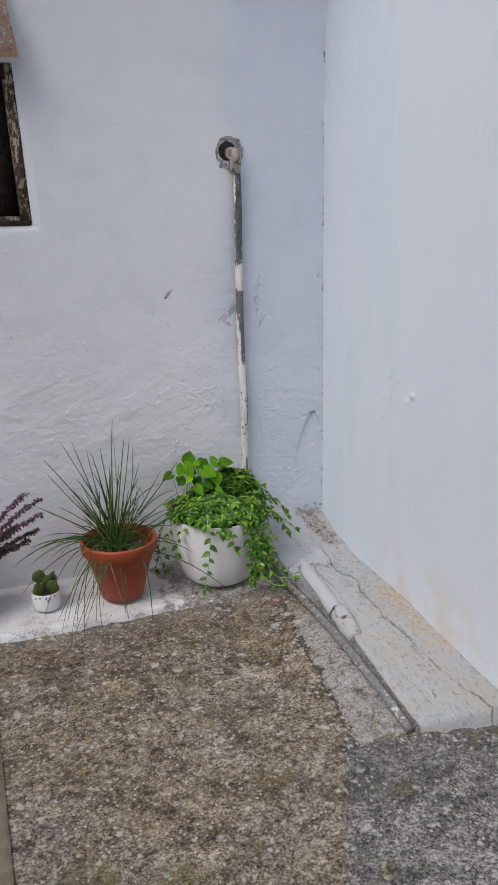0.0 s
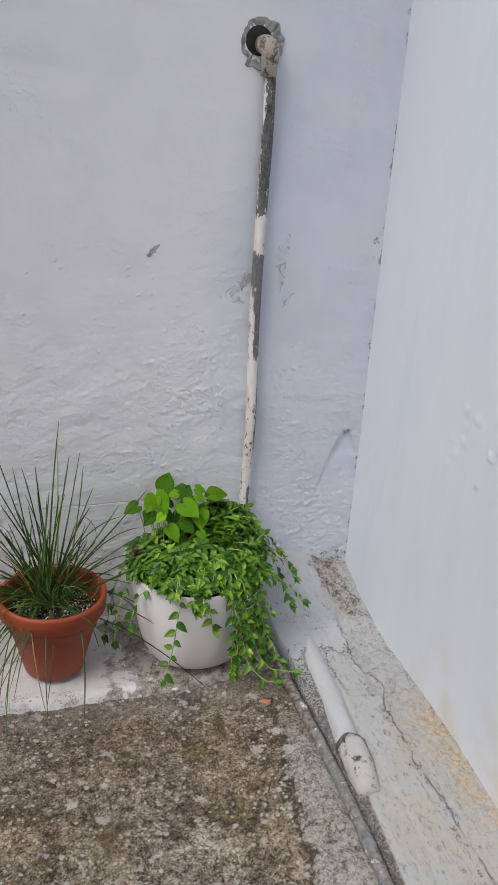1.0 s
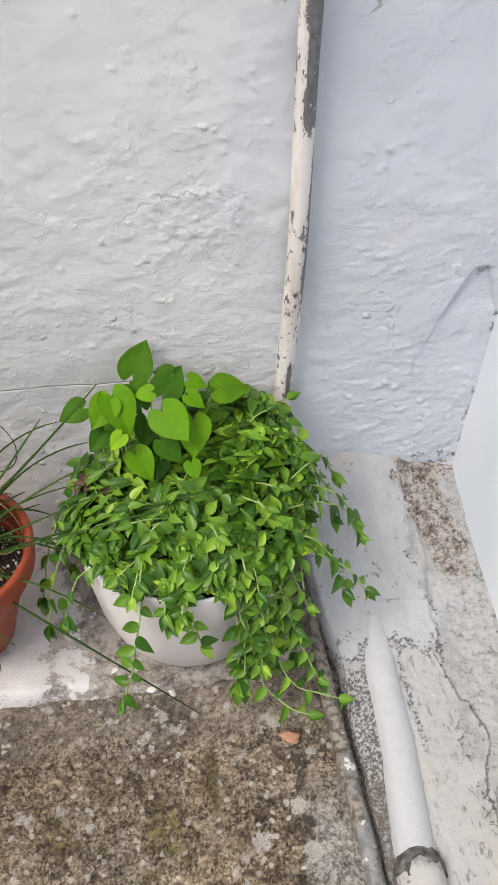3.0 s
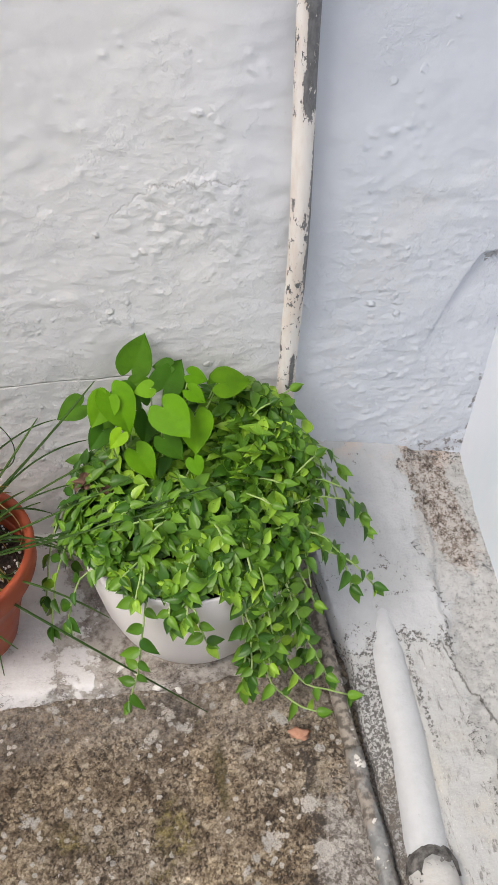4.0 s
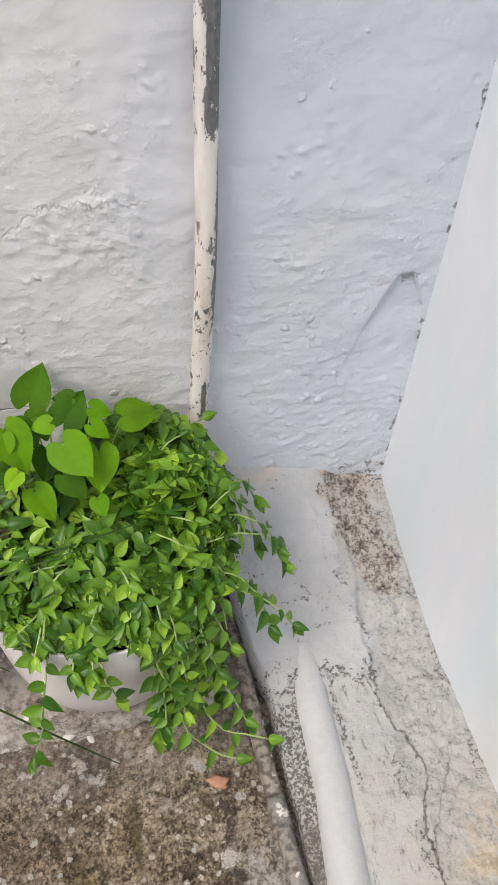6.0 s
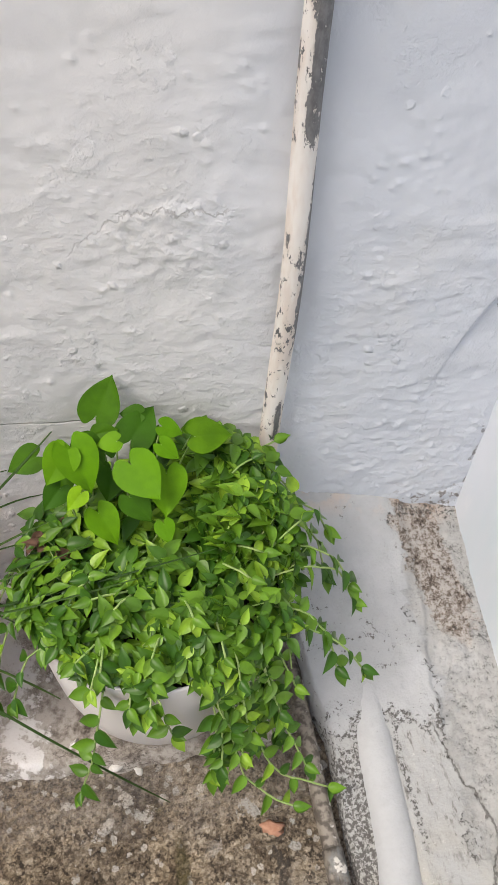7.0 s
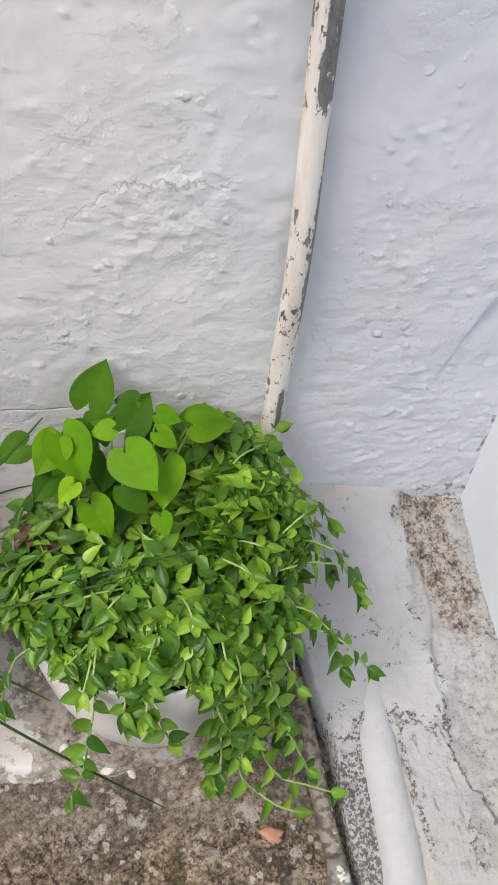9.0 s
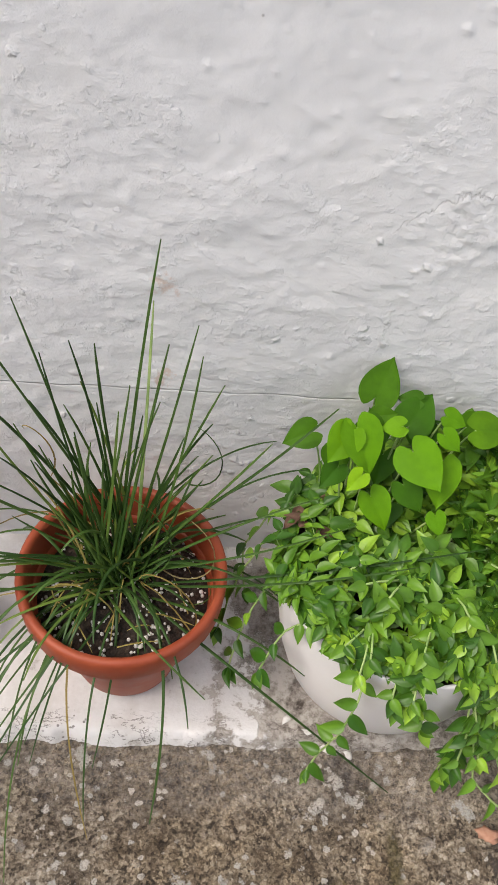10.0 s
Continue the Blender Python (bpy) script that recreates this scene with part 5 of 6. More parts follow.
def trail(points, every=0.02, size=1.0):
    """A hanging shoot with leaves in turn on either side."""
    pts = [Vector(p) for p in points]
    line = []
    for a, b in zip(pts, pts[1:]):
        n = max(2, int((b - a).length / 0.008))
        line += [a.lerp(b, i / n) for i in range(n)]
    line.append(pts[-1])
    for _ in range(3):
        line = [line[0]] + [(line[i - 1] + line[i] * 2 + line[i + 1]) / 4 for i in range(1, len(line) - 1)] + [line[-1]]
    line = [p + 0.003 * noise.noise_vector(p * 30) for p in line]
    runners.append(line[::2] + [line[-1]])
    gone, flip = 0.0, 1
    for i in range(1, len(line)):
        gone += (line[i] - line[i - 1]).length
        if gone > every:
            gone, flip = 0.0, -flip
            way = (line[i] - line[i - 1]).normalized()
            out = Vector((line[i].x, line[i].y, 0)).normalized()
            nor = (out * 0.7 + Vector((rv.uniform(-0.3, 0.3), rv.uniform(-0.3, 0.3), 0.7))).normalized()
            side = way.cross(nor).normalized() * flip
            vine_leaf(line[i], nor, side * 0.9 + way * 0.5 + Vector((0, 0, -0.15)), size * rv.uniform(0.68, 1.0))
    vine_leaf(line[-1], (0.1, -0.5, 0.8), line[-1] - line[-2], size * 0.8)
    vine_leaf(line[-1], (-0.4, -0.3, 0.8), line[-1] - line[-2] + Vector((0.005, 0, 0.002)), size * 0.7)


# shoots hanging over the rim; places from the pot's foot
trail([(-0.075, -0.15, 0.25), (-0.085, -0.19, 0.225), (-0.095, -0.2, 0.15), (-0.105, -0.19, 0.08), (-0.12, -0.2, 0.03)])
trail([(-0.03, -0.15, 0.25), (-0.01, -0.195, 0.25), (0.0, -0.2, 0.2), (0.005, -0.195, 0.165)])
for k in range(20):
    x0 = 0.05 + 0.085 * rv.random()
    y0 = -math.sqrt(max(0.0, 0.175 ** 2 - x0 * x0))
    low = max(0.0, rv.uniform(-0.06, 0.17))
    trail([(x0 * 0.8, y0 * 0.8, 0.26), (x0 * 1.06, y0 * 1.08, 0.245), (x0 * 1.1 + 0.008, y0 * 1.1 - 0.006, 0.17 + low * 0.3), (x0 * 1.1 + rv.uniform(-0.01, 0.03), y0 * 1.1 - rv.uniform(0, 0.03), 0.03 + low)])
trail([(0.1, -0.16, 0.2), (0.13, -0.2, 0.08), (0.16, -0.215, 0.035), (0.22, -0.235, 0.035)])
trail([(0.07, -0.18, 0.2), (0.1, -0.215, 0.06), (0.14, -0.235, 0.02), (0.17, -0.25, 0.02)])
trail([(0.12, -0.1, 0.27), (0.18, -0.1, 0.25), (0.24, -0.12, 0.22), (0.265, -0.14, 0.19)], 0.016)
trail([(0.13, -0.05, 0.28), (0.2, -0.03, 0.28), (0.25, -0.02, 0.25), (0.275, -0.04, 0.2)], 0.016)
trail([(0.14, 0.02, 0.28), (0.2, 0.05, 0.28), (0.235, 0.04, 0.24), (0.25, 0.02, 0.18)], 0.016)
trail([(0.12, 0.08, 0.28), (0.17, 0.12, 0.3), (0.2, 0.13, 0.27), (0.215, 0.12, 0.22)], 0.016)
trail([(0.1, 0.1, 0.28), (0.15, 0.14, 0.33), (0.18, 0.15, 0.34)], 0.014)
trail([(0.14, 0.0, 0.28), (0.2, 0.0, 0.29), (0.245, -0.01, 0.265), (0.268, -0.03, 0.225)], 0.014, 1.1)
trail([(0.13, 0.05, 0.3), (0.19, 0.07, 0.305), (0.23, 0.07, 0.28), (0.25, 0.06, 0.24)], 0.014, 1.1)
trail([(0.13, -0.08, 0.27), (0.19, -0.09, 0.265), (0.22, -0.11, 0.23), (0.235, -0.13, 0.18)], 0.014, 1.1)
trail([(0.12, -0.13, 0.22), (0.16, -0.18, 0.12), (0.19, -0.21, 0.06)], 0.015, 1.05)
trail([(-0.14, -0.03, 0.25), (-0.19, -0.03, 0.24), (-0.22, -0.05, 0.16), (-0.235, -0.08, 0.08)], 0.018)
trail([(-0.14, 0.02, 0.25), (-0.2, 0.03, 0.24), (-0.23, 0.02, 0.15), (-0.25, 0.0, 0.05)], 0.018)
trail([(-0.13, -0.09, 0.25), (-0.175, -0.1, 0.23), (-0.2, -0.12, 0.15)], 0.018)
trail([(-0.12, 0.08, 0.25), (-0.18, 0.1, 0.22), (-0.22, 0.1, 0.12), (-0.21, 0.08, 0.03)], 0.018)
for k in range(9):
    a = rv.uniform(-0.1, 0.6)
    c, s = math.cos(a), math.sin(a)
    trail([(0.12 * c, 0.12 * s, 0.27), (0.17 * c, 0.17 * s, 0.268), (0.19 * c, 0.188 * s, rv.uniform(0.2, 0.245))], 0.015)

for k in range(4):
    a = rv.uniform(-2.2, -1.2)
    c, s = math.cos(a), math.sin(a)
    trail([(0.13 * c, 0.13 * s, 0.272), (0.175 * c, 0.175 * s, 0.27), (0.198 * c, 0.198 * s, rv.uniform(0.215, 0.25))], 0.014, 0.95)

# pale runners that show here and there on the cushion
for k in range(15):
    a, d, turn = rv.uniform(-2.8, 0.9), rv.uniform(0.35, 0.85), rv.uniform(-0.7, 0.7)
    x, y = 0.008 + 0.195 * d * math.cos(a), 0.182 * d * math.sin(a)
    go = Vector((math.cos(a + turn), math.sin(a + turn))) * rv.uniform(0.03, 0.055)
    line = [(x + go.x * t, y + go.y * t, dome(x + go.x * t, y + go.y * t) - 0.008 + 0.018 * math.sin(1.6 * t)) for t in (0, 0.35, 0.7, 1)]
    trail(line, 0.024, 0.95)

# the shoots nearest the rim's front are leaves of their own, the rest one mass
order = sorted(range(len(placed)), key=lambda i: -(placed[i][0].translation.z - 0.35 * placed[i][0].translation.y + 0.1 * placed[i][0].translation.x))
own = set(order[:300])
for i, (m, kind) in enumerate(placed):
    if i in own:
        shared("leaf", small[kind], vine, m)
    else:
        append(mass, small[kind], m)
ob = new("leaf_mass", mesh_of("leaf_mass", mass[0], mass[1], M_SMALL_MANY))
ob.parent = vine
tagged(ob, kind="stuff")
tagged(part("stem_mass", stems, M_STEM, vine), kind="stuff")
for line in runners:
    bm = bmesh.new()
    tube(bm, line, 0.0015, 5, False)
    part("stem", bm, M_STEM, vine, "thin pale green runner")

# a few dead brown leaves by the rim
dead = leaf_mesh("dead_leaf", 0.026, 0.013, 0.9, 0.5, M_DEAD)
for k in range(9):
    a = rv.uniform(0, 6.28)
    shared("dead_leaf", dead, vine, leaf_pose((-0.145 + rv.uniform(-0.016, 0.02), 0.035 + rv.uniform(-0.02, 0.025), 0.272 + rv.uniform(0, 0.02)), (rv.uniform(-0.6, 0.6), -0.3, 0.8), (math.cos(a), math.sin(a), 0.1), rv.uniform(0.8, 1.3)))

# large heart-shaped leaves behind, at the wall side; places from the pot's foot
hearts = [heart_mesh("heart_leaf", 0.98, 0.12, 0.12, 0.015), heart_mesh("heart_leaf", 0.9, 0.3, 0.2, -0.02), heart_mesh("heart_leaf", 1.02, -0.08, 0.06, 0.02)]
# darker green copy of the leaf for the back and under places
hearts_dark = [heart_mesh("heart_leaf", 1.0, 0.2, 0.14, 0.02, M_HEART_DARK), heart_mesh("heart_leaf", 0.92, 0.08, 0.1, -0.02, M_HEART_DARK), heart_mesh("heart_leaf", 1.02, 0.28, 0.2, 0.015, M_HEART_DARK)]
FRONT = [((-0.118, 0.048, 0.448), (-0.144, 0.023, 0.415)), ((-0.11, 0.054, 0.45), (-0.088, 0.018, 0.4)), ((-0.037, 0.038, 0.43), (-0.001, 0.003, 0.395)), ((0.009, 0.046, 0.4), (0.003, 0.013, 0.351)), ((-0.082, 0.008, 0.373), (-0.059, -0.022, 0.341)), ((0.001, -0.012, 0.366), (0.007, -0.027, 0.343)), ((0.006, 0.078, 0.455), (0.033, 0.073, 0.444)), ((0.003, 0.058, 0.442), (0.026, 0.043, 0.428)), ((-0.053, 0.058, 0.453), (-0.078, 0.048, 0.46)), ((-0.101, 0.008, 0.414), (-0.118, -0.002, 0.394))]
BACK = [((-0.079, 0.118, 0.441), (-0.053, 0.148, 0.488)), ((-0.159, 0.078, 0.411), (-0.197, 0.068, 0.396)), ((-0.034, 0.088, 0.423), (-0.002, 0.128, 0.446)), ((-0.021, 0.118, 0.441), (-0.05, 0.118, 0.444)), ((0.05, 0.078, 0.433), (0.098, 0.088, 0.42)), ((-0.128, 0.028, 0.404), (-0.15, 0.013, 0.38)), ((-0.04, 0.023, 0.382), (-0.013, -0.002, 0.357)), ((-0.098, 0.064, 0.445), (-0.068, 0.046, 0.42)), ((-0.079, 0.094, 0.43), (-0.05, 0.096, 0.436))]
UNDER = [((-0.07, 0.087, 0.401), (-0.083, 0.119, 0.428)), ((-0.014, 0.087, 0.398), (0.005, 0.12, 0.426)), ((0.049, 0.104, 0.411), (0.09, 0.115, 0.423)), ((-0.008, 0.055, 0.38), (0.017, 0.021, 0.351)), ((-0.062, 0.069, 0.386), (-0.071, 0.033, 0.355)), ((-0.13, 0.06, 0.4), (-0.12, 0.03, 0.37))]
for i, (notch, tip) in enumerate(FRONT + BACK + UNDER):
    notch, tip = Vector(notch), Vector(tip)
    size = (tip - notch).length * (1.0 if i < 19 else 0.9)
    face = Vector((rv.uniform(-0.22, 0.22), -0.62 + rv.uniform(-0.15, 0.15), 0.78))
    shared("heart_leaf", (hearts if i < 10 else hearts_dark)[i % 3], heart_vine, leaf_pose(notch, face, tip - notch, size))
    foot = Vector((notch.x * 0.5 - 0.04, notch.y * 0.5 + 0.03, 0.225))
    bm = bmesh.new()
    tube(bm, bow(foot, (notch.x * 0.8 - 0.01, notch.y + 0.012, notch.z - 0.05), notch, 7), [0.0018, 0.0017, 0.0016, 0.0015, 0.0014, 0.0013, 0.001], 5, False)
    part("stalk", bm, M_STEM, heart_vine)



# -- terracotta-coloured pot with grass --
RX, RY, RZ = -0.941, -0.206, 0.043
redpot = thing("terracotta_pot", "terracotta-coloured round pot with thick rim holding grass", "flower pot", (RX, RY, RZ))
bm = bmesh.new()
lathe(bm, [(0, 0), (0.074, 0), (0.079, 0.003), (0.094, 0.065), (0.111, 0.13), (0.121, 0.176), (0.124, 0.18), (0.1365, 0.182), (0.14, 0.187), (0.1425, 0.222), (0.1415, 0.2295), (0.137, 0.232), (0.131, 0.23), (0.128, 0.222), (0.125, 0.178), (0.118, 0.14), (0, 0.13)], 64)
part("pot_body", bm, M_RED, redpot)
part("soil", pot_soil(0.122, 0.17, 9), M_SOIL, redpot, "dark soil with white perlite grains")
rp = random.Random(8)
bm = bmesh.new()
for k in range(330):
    a, d = rp.uniform(0, 6.28), 0.115 * math.sqrt(rp.random())
    made = bmesh.ops.create_icosphere(bm, subdivisions=1, radius=rp.uniform(0.0012, 0.0036))
    bmesh.ops.translate(bm, verts=made["verts"], vec=(d * math.cos(a), d * math.sin(a), 0.176 + 0.012 * (1 - d / 0.12)))
ob = part("perlite", bm, M_PERLITE, redpot, "white perlite grains")
ob["kind"] = "stuff"

grass = thing("garlic_grass", "dark green clump of thin grassy leaves, some yellowing", "plant", (RX, RY, RZ))


def blade(path, width, material):
    """A grassy leaf, folded along its rib, that narrows to its tip."""
    verts, faces = [], []
    for k, p in enumerate(path):
        t = k / (len(path) - 1)
        w = width * 0.92 * (0.75 + 0.25 * math.sin(math.pi * min(1, t * 1.4))) * (1 - max(0, t - 0.86) ** 1.2 * 6.0)
        way = (path[min(k + 1, len(path) - 1)] - path[max(k - 1, 0)]).normalized()
        side = way.cross(Vector((0, 0, 1)))
        side = side.normalized() if side.length > 0.05 else Vector((1, 0, 0))
        up = side.cross(way)
        w = max(w, 0.0006)
        verts += [p - side * w / 2 + up * w * 0.3, p - up * w * 0.12, p + side * w / 2 + up * w * 0.3, p - up * w * 0.45]
    for k in range(len(path) - 1):
        for s in range(4):
            a, b = k * 4 + s, k * 4 + (s + 1) % 4
            faces.append((a, b, b + 4, a + 4))
    ob = new("blade", mesh_of("blade", verts, faces, material))
    ob.parent = grass
    return ob


def lean_to(foot, tip, lift, width, material):
    """A blade from its foot to a chosen tip, bowed upwards by lift."""
    foot, tip = Vector((foot[0], foot[1], 0.173)), Vector(tip) - Vector((0, 0, 0.008))
    mid = (foot + tip) / 2 + Vector((0, 0, lift)) - (tip - foot).cross(Vector((0, 0, 1))) * rg.uniform(-0.24, 0.24)
    return blade(bow(foot, mid, tip, 15), width, material)


rg = random.Random(23)
# tall leaves, tips from the pot's foot
for x, y, z in ((-0.174, 0.08, 0.611), (-0.128, 0.12, 0.592), (-0.086, 0.05, 0.576), (-0.064, 0.1, 0.551), (-0.031, 0.08, 0.567), (0.036, 0.165, 0.652), (0.054, 0.05, 0.6), (0.084, 0.1, 0.587), (0.091, 0.08, 0.559), (0.12, 0.12, 0.477), (0.181, 0.05, 0.452), (0.263, 0.1, 0.469), (-0.236, 0.08, 0.548), (-0.226, 0.12, 0.48), (-0.278, 0.05, 0.382), (-0.12, 0.1, 0.448), (0.043, 0.08, 0.481), (-0.059, 0.12, 0.467), (-0.028, 0.05, 0.504), (0.108, 0.1, 0.426)):
    lean_to((rg.uniform(-0.035, 0.03), rg.uniform(0.0, 0.05)), (x, y, z), rg.uniform(-0.01, 0.02), rg.uniform(0.0046, 0.006), M_BLADE)
for k in range(38):
    a = rg.uniform(0.05, 0.95) * math.pi
    r = rg.uniform(0.04, 0.2)
    lean_to((rg.gauss(-0.008, 0.024), rg.gauss(0.025, 0.02)), (-0.01 + r * math.cos(a), min(0.13, 0.02 + 0.6 * r * math.sin(a)), rg.uniform(0.3, 0.52) - 0.5 * r * abs(math.cos(a))), rg.uniform(0.0, 0.03), rg.uniform(0.0042, 0.0056), M_BLADE)
# a pale flower stalk beside the tallest leaf
lean_to((0.012, 0.03), (0.03, 0.14, 0.585), 0.005, 0.005, M_STEM)
# leaves that arch over towards the planter and the yard
for x, y, z, lift in ((0.195, 0.115, 0.385, 0.09), (0.3, 0.01, 0.35, 0.05), (0.252, 0.035, 0.37, 0.05), (0.388, -0.209, 0.02, 0.16), (0.348, -0.088, 0.05, 0.16), (0.28, 0.008, 0.07, 0.16), (0.057, -0.255, 0.0, 0.2), (-0.259, -0.094, 0.326, 0.05), (-0.322, -0.094, 0.29, 0.09), (-0.383, -0.094, 0.23, 0.13), (-0.333, -0.094, 0.221, 0.12), (-0.13, -0.19, 0.02, 0.17), (-0.194, -0.14, 0.03, 0.16), (-0.23, -0.186, 0.03, 0.17), (-0.028, -0.19, 0.02, 0.17), (-0.3, -0.1, 0.02, 0.2), (-0.37, -0.06, 0.1, 0.2), (-0.33, 0.04, 0.2, 0.16), (0.2, -0.05, 0.27, 0.06), (-0.26, 0.0, 0.25, 0.1)):
    lean_to((rg.uniform(-0.03, 0.02), rg.uniform(-0.01, 0.04)), (x, y, z), lift, rg.uniform(0.0038, 0.005), M_BLADE)
for k in range(11):
    lean_to((rg.uniform(-0.04, 0.01), rg.uniform(-0.02, 0.03)), (rg.uniform(-0.27, -0.06), rg.uniform(-0.3, -0.17), rg.uniform(-0.03, 0.09)), rg.uniform(0.15, 0.21), rg.uniform(0.0034, 0.0042), M_BLADE)
for k in range(3):
    lean_to((rg.uniform(-0.03, 0.02), rg.uniform(-0.02, 0.03)), (rg.uniform(-0.16, 0.1), rg.uniform(-0.34, -0.22), rg.uniform(-0.03, 0.05)), rg.uniform(0.15, 0.22), rg.uniform(0.0032, 0.004), M_DRY if k == 1 else M_BLADE)
# dry straw lying on the soil
for k in range(16):
    a, d, turn = rg.uniform(0, 6.28), rg.uniform(0.05, 0.1), rg.uniform(0, 6.28)
    c = Vector((d * math.cos(a), d * math.sin(a), 0.188))
    go = Vector((math.cos(turn), math.sin(turn), 0)) * rg.uniform(0.015, 0.035)
    blade(bow(c - go, c + Vector((0, 0, rg.uniform(0.004, 0.03))), c + go, 7), 0.0024, M_DRY)
# curled dead leaves
for x, y, z, r in ((0.1, 0.12, 0.36, 0.03), (-0.12, 0.1, 0.38, 0.025), (0.02, 0.03, 0.3, 0.05), (0.06, -0.05, 0.25, 0.045), (0.08, 0.0, 0.24, 0.055), (-0.05, -0.06, 0.23, 0.05), (0.03, -0.08, 0.22, 0.04), (0.09, 0.04, 0.26, 0.04)):
    turn = rg.uniform(0, 6)
    loop = [Vector((x + r * math.cos(turn + 0.32 * k) * (1 - 0.02 * k), y + 0.6 * r * math.sin(turn + 0.2 * k), z - 0.012 * (14 - k) * 0.35 + r * 0.8 * math.sin(turn + 0.32 * k))) for k in range(15)]
    blade([Vector((0.0, 0.02, 0.178)).lerp(loop[0], s) + Vector((0, 0, 0.03 * math.sin(3.1 * s))) for s in (0, 0.25, 0.5, 0.75)] + loop, 0.0026, M_DRY if rg.random() < 0.7 else M_BLADE)
for x, y, z in ((0.46, -0.03, 0.372), (0.37, -0.055, 0.36), (0.24, 0.09, 0.36)):
    lean_to((0.01, 0.01), (x, y, z), 0.085, 0.0042, M_BLADE)
# the rest of the clump
for k in range(52):
    heading = rg.uniform(0, 2 * math.pi)
    to_wall = math.sin(heading)
    reach = rg.uniform(0.1, 0.28) * (0.5 if to_wall > 0.3 else 1.0)
    foot = (rg.gauss(-0.01, 0.026), rg.gauss(0.02, 0.022))
    tip = (foot[0] + reach * math.cos(heading), foot[1] + reach * to_wall, rg.uniform(0.12, 0.33) - 0.25 * max(0, reach - 0.2))
    dry = rg.random() < 0.2
    lean_to(foot, tip, rg.uniform(0.05, 0.13), rg.uniform(0.0024, 0.0034) if dry else rg.uniform(0.0036, 0.0056), M_DRY if dry else M_BLADE)


# -- small white cup with a succulent --
cup = thing("white_cup_pot", "tiny white ceramic pot with violet flower print", "flower pot", (-1.221, -0.192, 0.036))
bm = bmesh.new()
lathe(bm, [(0, 0), (0.045, 0), (0.05, 0.004), (0.0523, 0.03), (0.0532, 0.068), (0.0522, 0.0705), (0.05, 0.068), (0.0485, 0.05), (0, 0.05)], 36)
part("pot_body", bm, M_CERAMIC, cup)
part("soil", pot_soil(0.049, 0.058, 4, 0.004), M_SOIL, cup)
for a, z in ((-95, 0.058), (-82, 0.055), (-60, 0.06), (-120, 0.06), (-140, 0.056), (-88, 0.048)):
    bm = bmesh.new()
    lathe(bm, [(0, 0.0006), (0.003, 0.0006), (0.0042, 0)], 7)
    bmesh.ops.transform(bm, matrix=pose(0.0529 * math.cos(radians(a)), 0.0529 * math.sin(radians(a)), z, 90, 0, a + 90), verts=bm.verts)
    part("painted_flower", bm, M_VIOLET, cup, "violet painted flower")
succulent = thing("succulent", "small olive green succulent with thick round pads", "plant", (-1.221, -0.192, 0.036))
for x, y, z, s, tilt, turn in ((-0.02, -0.002, 0.128, 0.026, 8, 10), (-0.026, -0.014, 0.084, 0.025, -14, 30), (0.024, -0.014, 0.086, 0.026, 16, -25), (0.008, 0.0, 0.108, 0.02, 48, 15), (0.028, 0.004, 0.118, 0.017, 35, 40), (0.002, 0.016, 0.09, 0.026, 5, 80), (0.034, 0.01, 0.098, 0.02, 25, 60)):
    bm = bmesh.new()
    bmesh.ops.create_uvsphere(bm, u_segments=16, v_segments=10, radius=1)
    for vv in bm.verts:
        vv.co = Vector((vv.co.x * s * 0.95, vv.co.y * s * 0.32, vv.co.z * s))
        vv.co += 0.0045 * noise.noise_vector(vv.co * 55 + Vector((x * 90, 0, z * 70)))
    bmesh.ops.transform(bm, matrix=pose(x, y, z, 0, tilt, turn), verts=bm.verts)
    part("pad", bm, M_CACTUS, succulent)

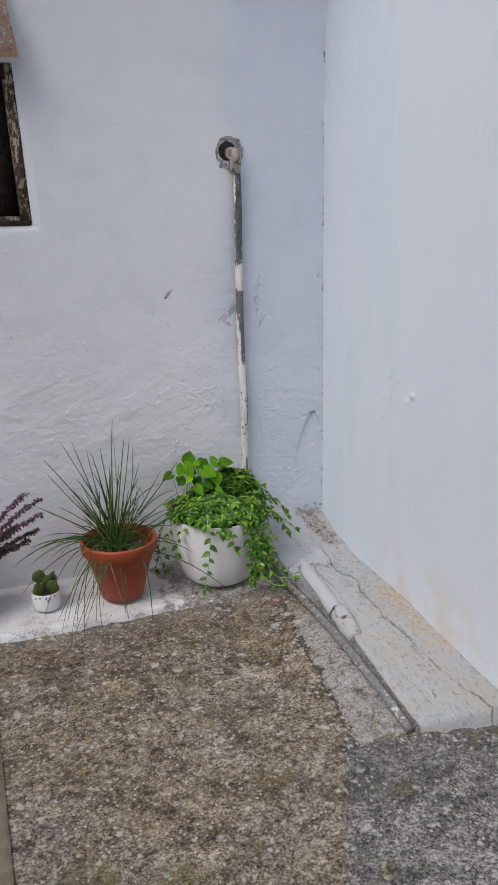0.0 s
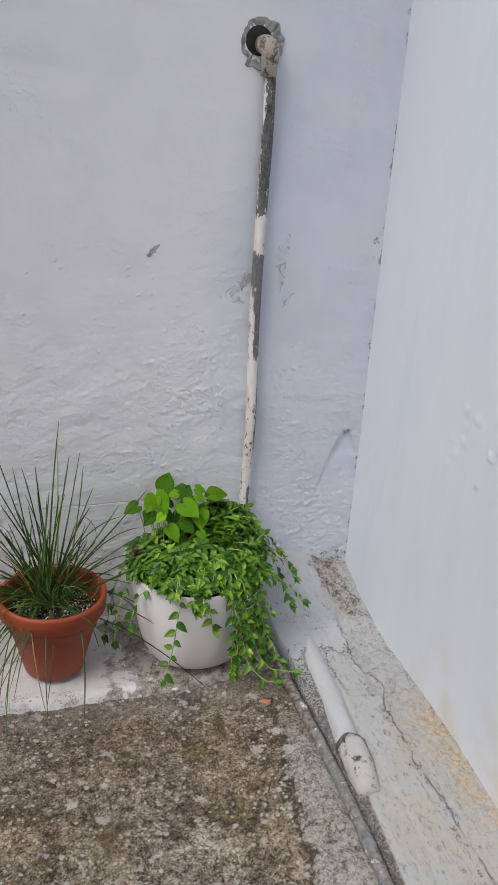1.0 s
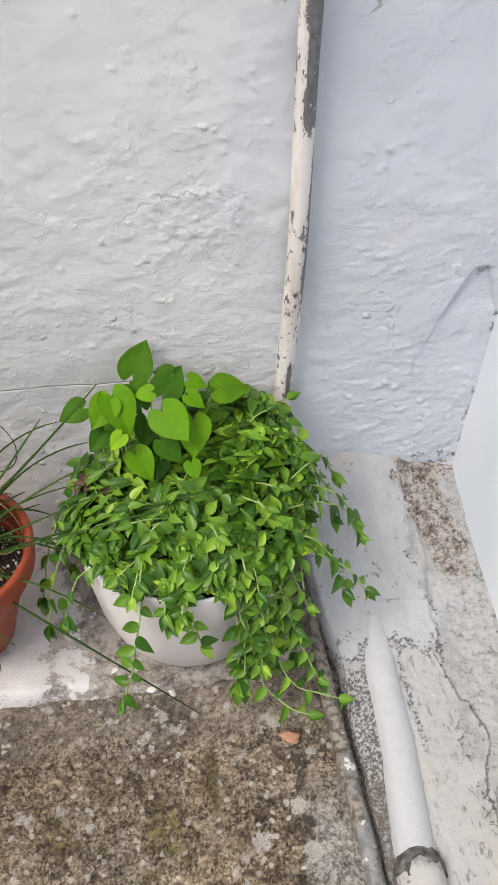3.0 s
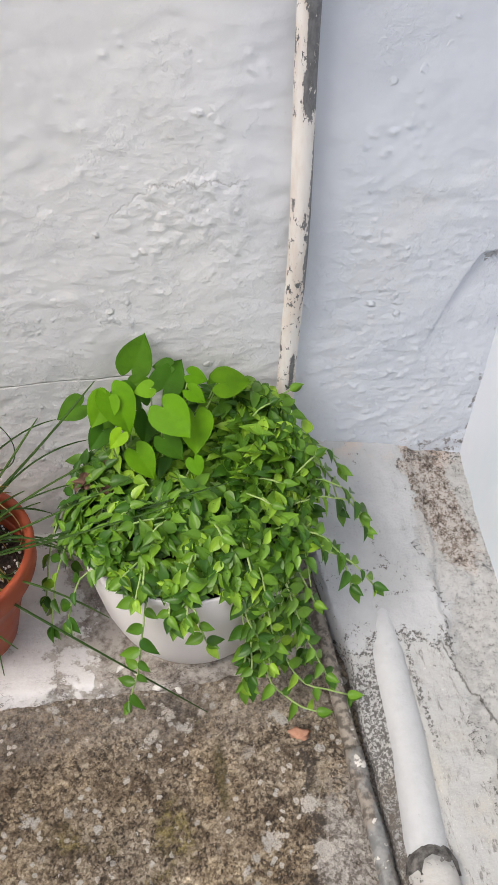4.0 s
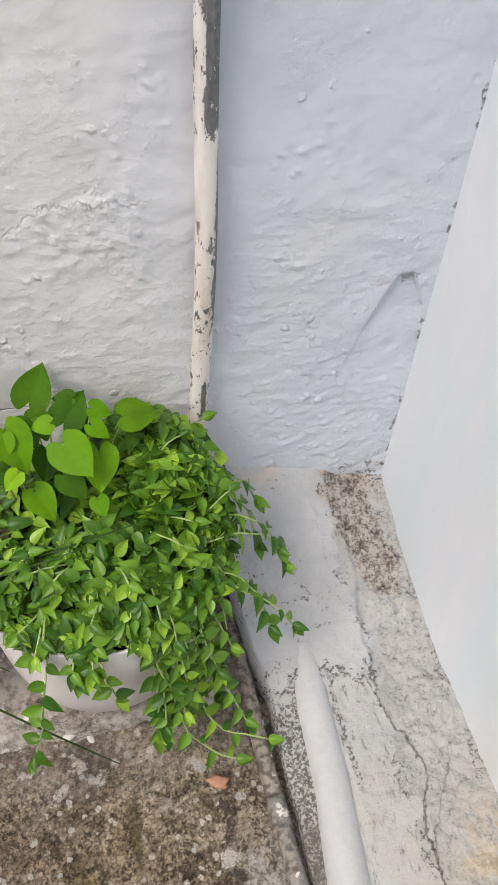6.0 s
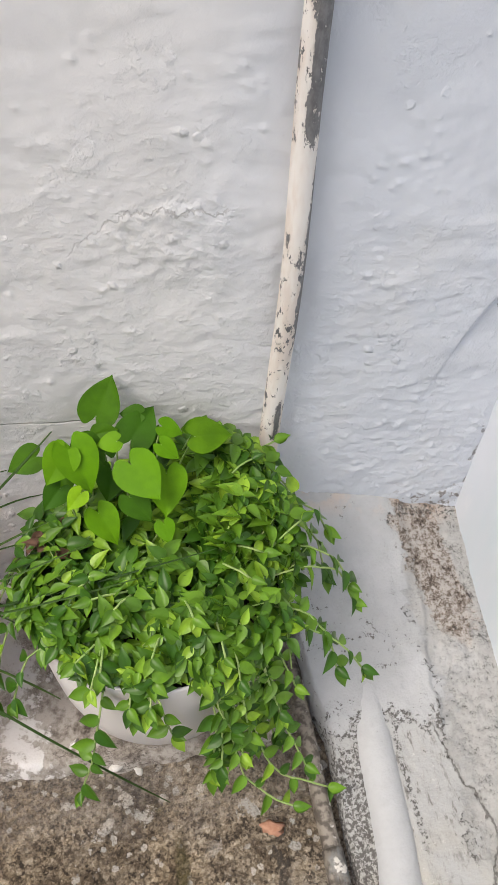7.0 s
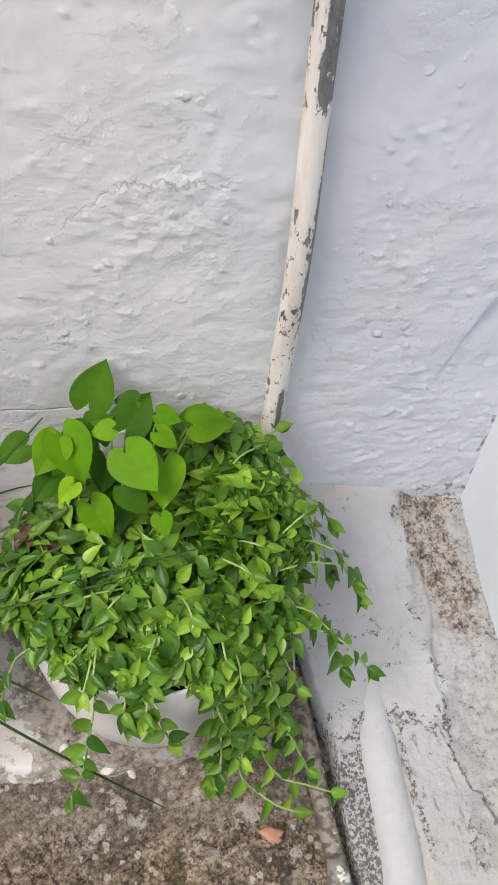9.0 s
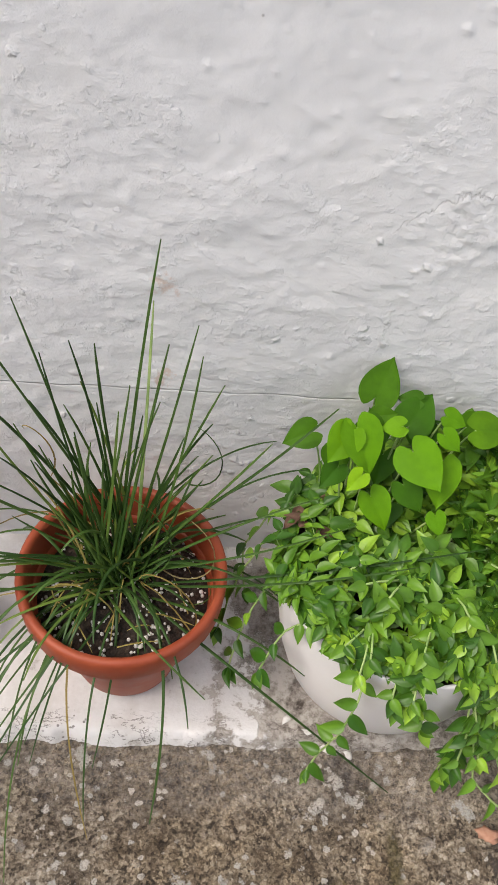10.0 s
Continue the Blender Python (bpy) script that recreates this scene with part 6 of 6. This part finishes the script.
# -- flowering heather in a brown pot --
heather_pot = thing("brown_pot", "brown plastic flower pot standing on the ledge", "flower pot", (-1.5, -0.17, 0.036))
bm = bmesh.new()
lathe(bm, [(0, 0), (0.075, 0), (0.08, 0.004), (0.1, 0.15), (0.108, 0.152), (0.11, 0.185), (0.104, 0.187), (0.1, 0.17), (0, 0.16)], 40)
part("pot_body", bm, M_BROWNPOT, heather_pot)
part("soil", pot_soil(0.1, 0.168, 6), M_SOIL, heather_pot)
heather = thing("heather_plant", "flowering plant with small pink-purple blooms on dark twigs", "plant", (-1.5, -0.17, 0.036))
rh = random.Random(12)
blooms, needles = ([], []), ([], [])
bit = leaf_mesh("bloom_bit", 0.008, 0.005, 0.5, 0.2, M_FLOWER)
TWIGS = [(12, 0.3, 0.4), (4, 0.29, 0.35), (-6, 0.27, 0.3), (20, 0.26, 0.42), (-14, 0.24, 0.27), (-25, 0.22, 0.34)] + [(rh.uniform(60, 320), rh.uniform(0.08, 0.2), rh.uniform(0.28, 0.42)) for _ in range(14)]
for heading, reach, height in TWIGS:
    c, s = math.cos(radians(heading)), math.sin(radians(heading)) * (0.5 if heading < 180 else 1)
    path = bow((0.02 * c, 0.02 * s, 0.17), (reach * 0.5 * c, reach * 0.5 * s, height * 0.85), (reach * c, reach * s, height), 22)
    bm = bmesh.new()
    tube(bm, path, [0.0022 - 0.0014 * k / 21 for k in range(22)], 5, False)
    part("twig", bm, M_TWIG, heather)
    for k, p in enumerate(path[6:]):
        for _ in range(20):
            d = Vector((rh.uniform(-1, 1), rh.uniform(-1, 1), rh.uniform(-0.4, 1))).normalized()
            out = p + d * rh.uniform(0.002, 0.006)
            append(blooms if (k > 3 and rh.random() < (0.55 if height > 0.34 else 0.15)) else needles, bit, leaf_pose(out, Vector((rh.uniform(-1, 1), rh.uniform(-1, 1), 1)), d, rh.uniform(1.1, 2.0)))
for name, store, material in (("bloom_mass", blooms, M_FLOWER), ("needle_mass", needles, M_TWIG)):
    ob = new(name, mesh_of(name, store[0], store[1], material))
    ob.parent = heather
    tagged(ob, kind="stuff")
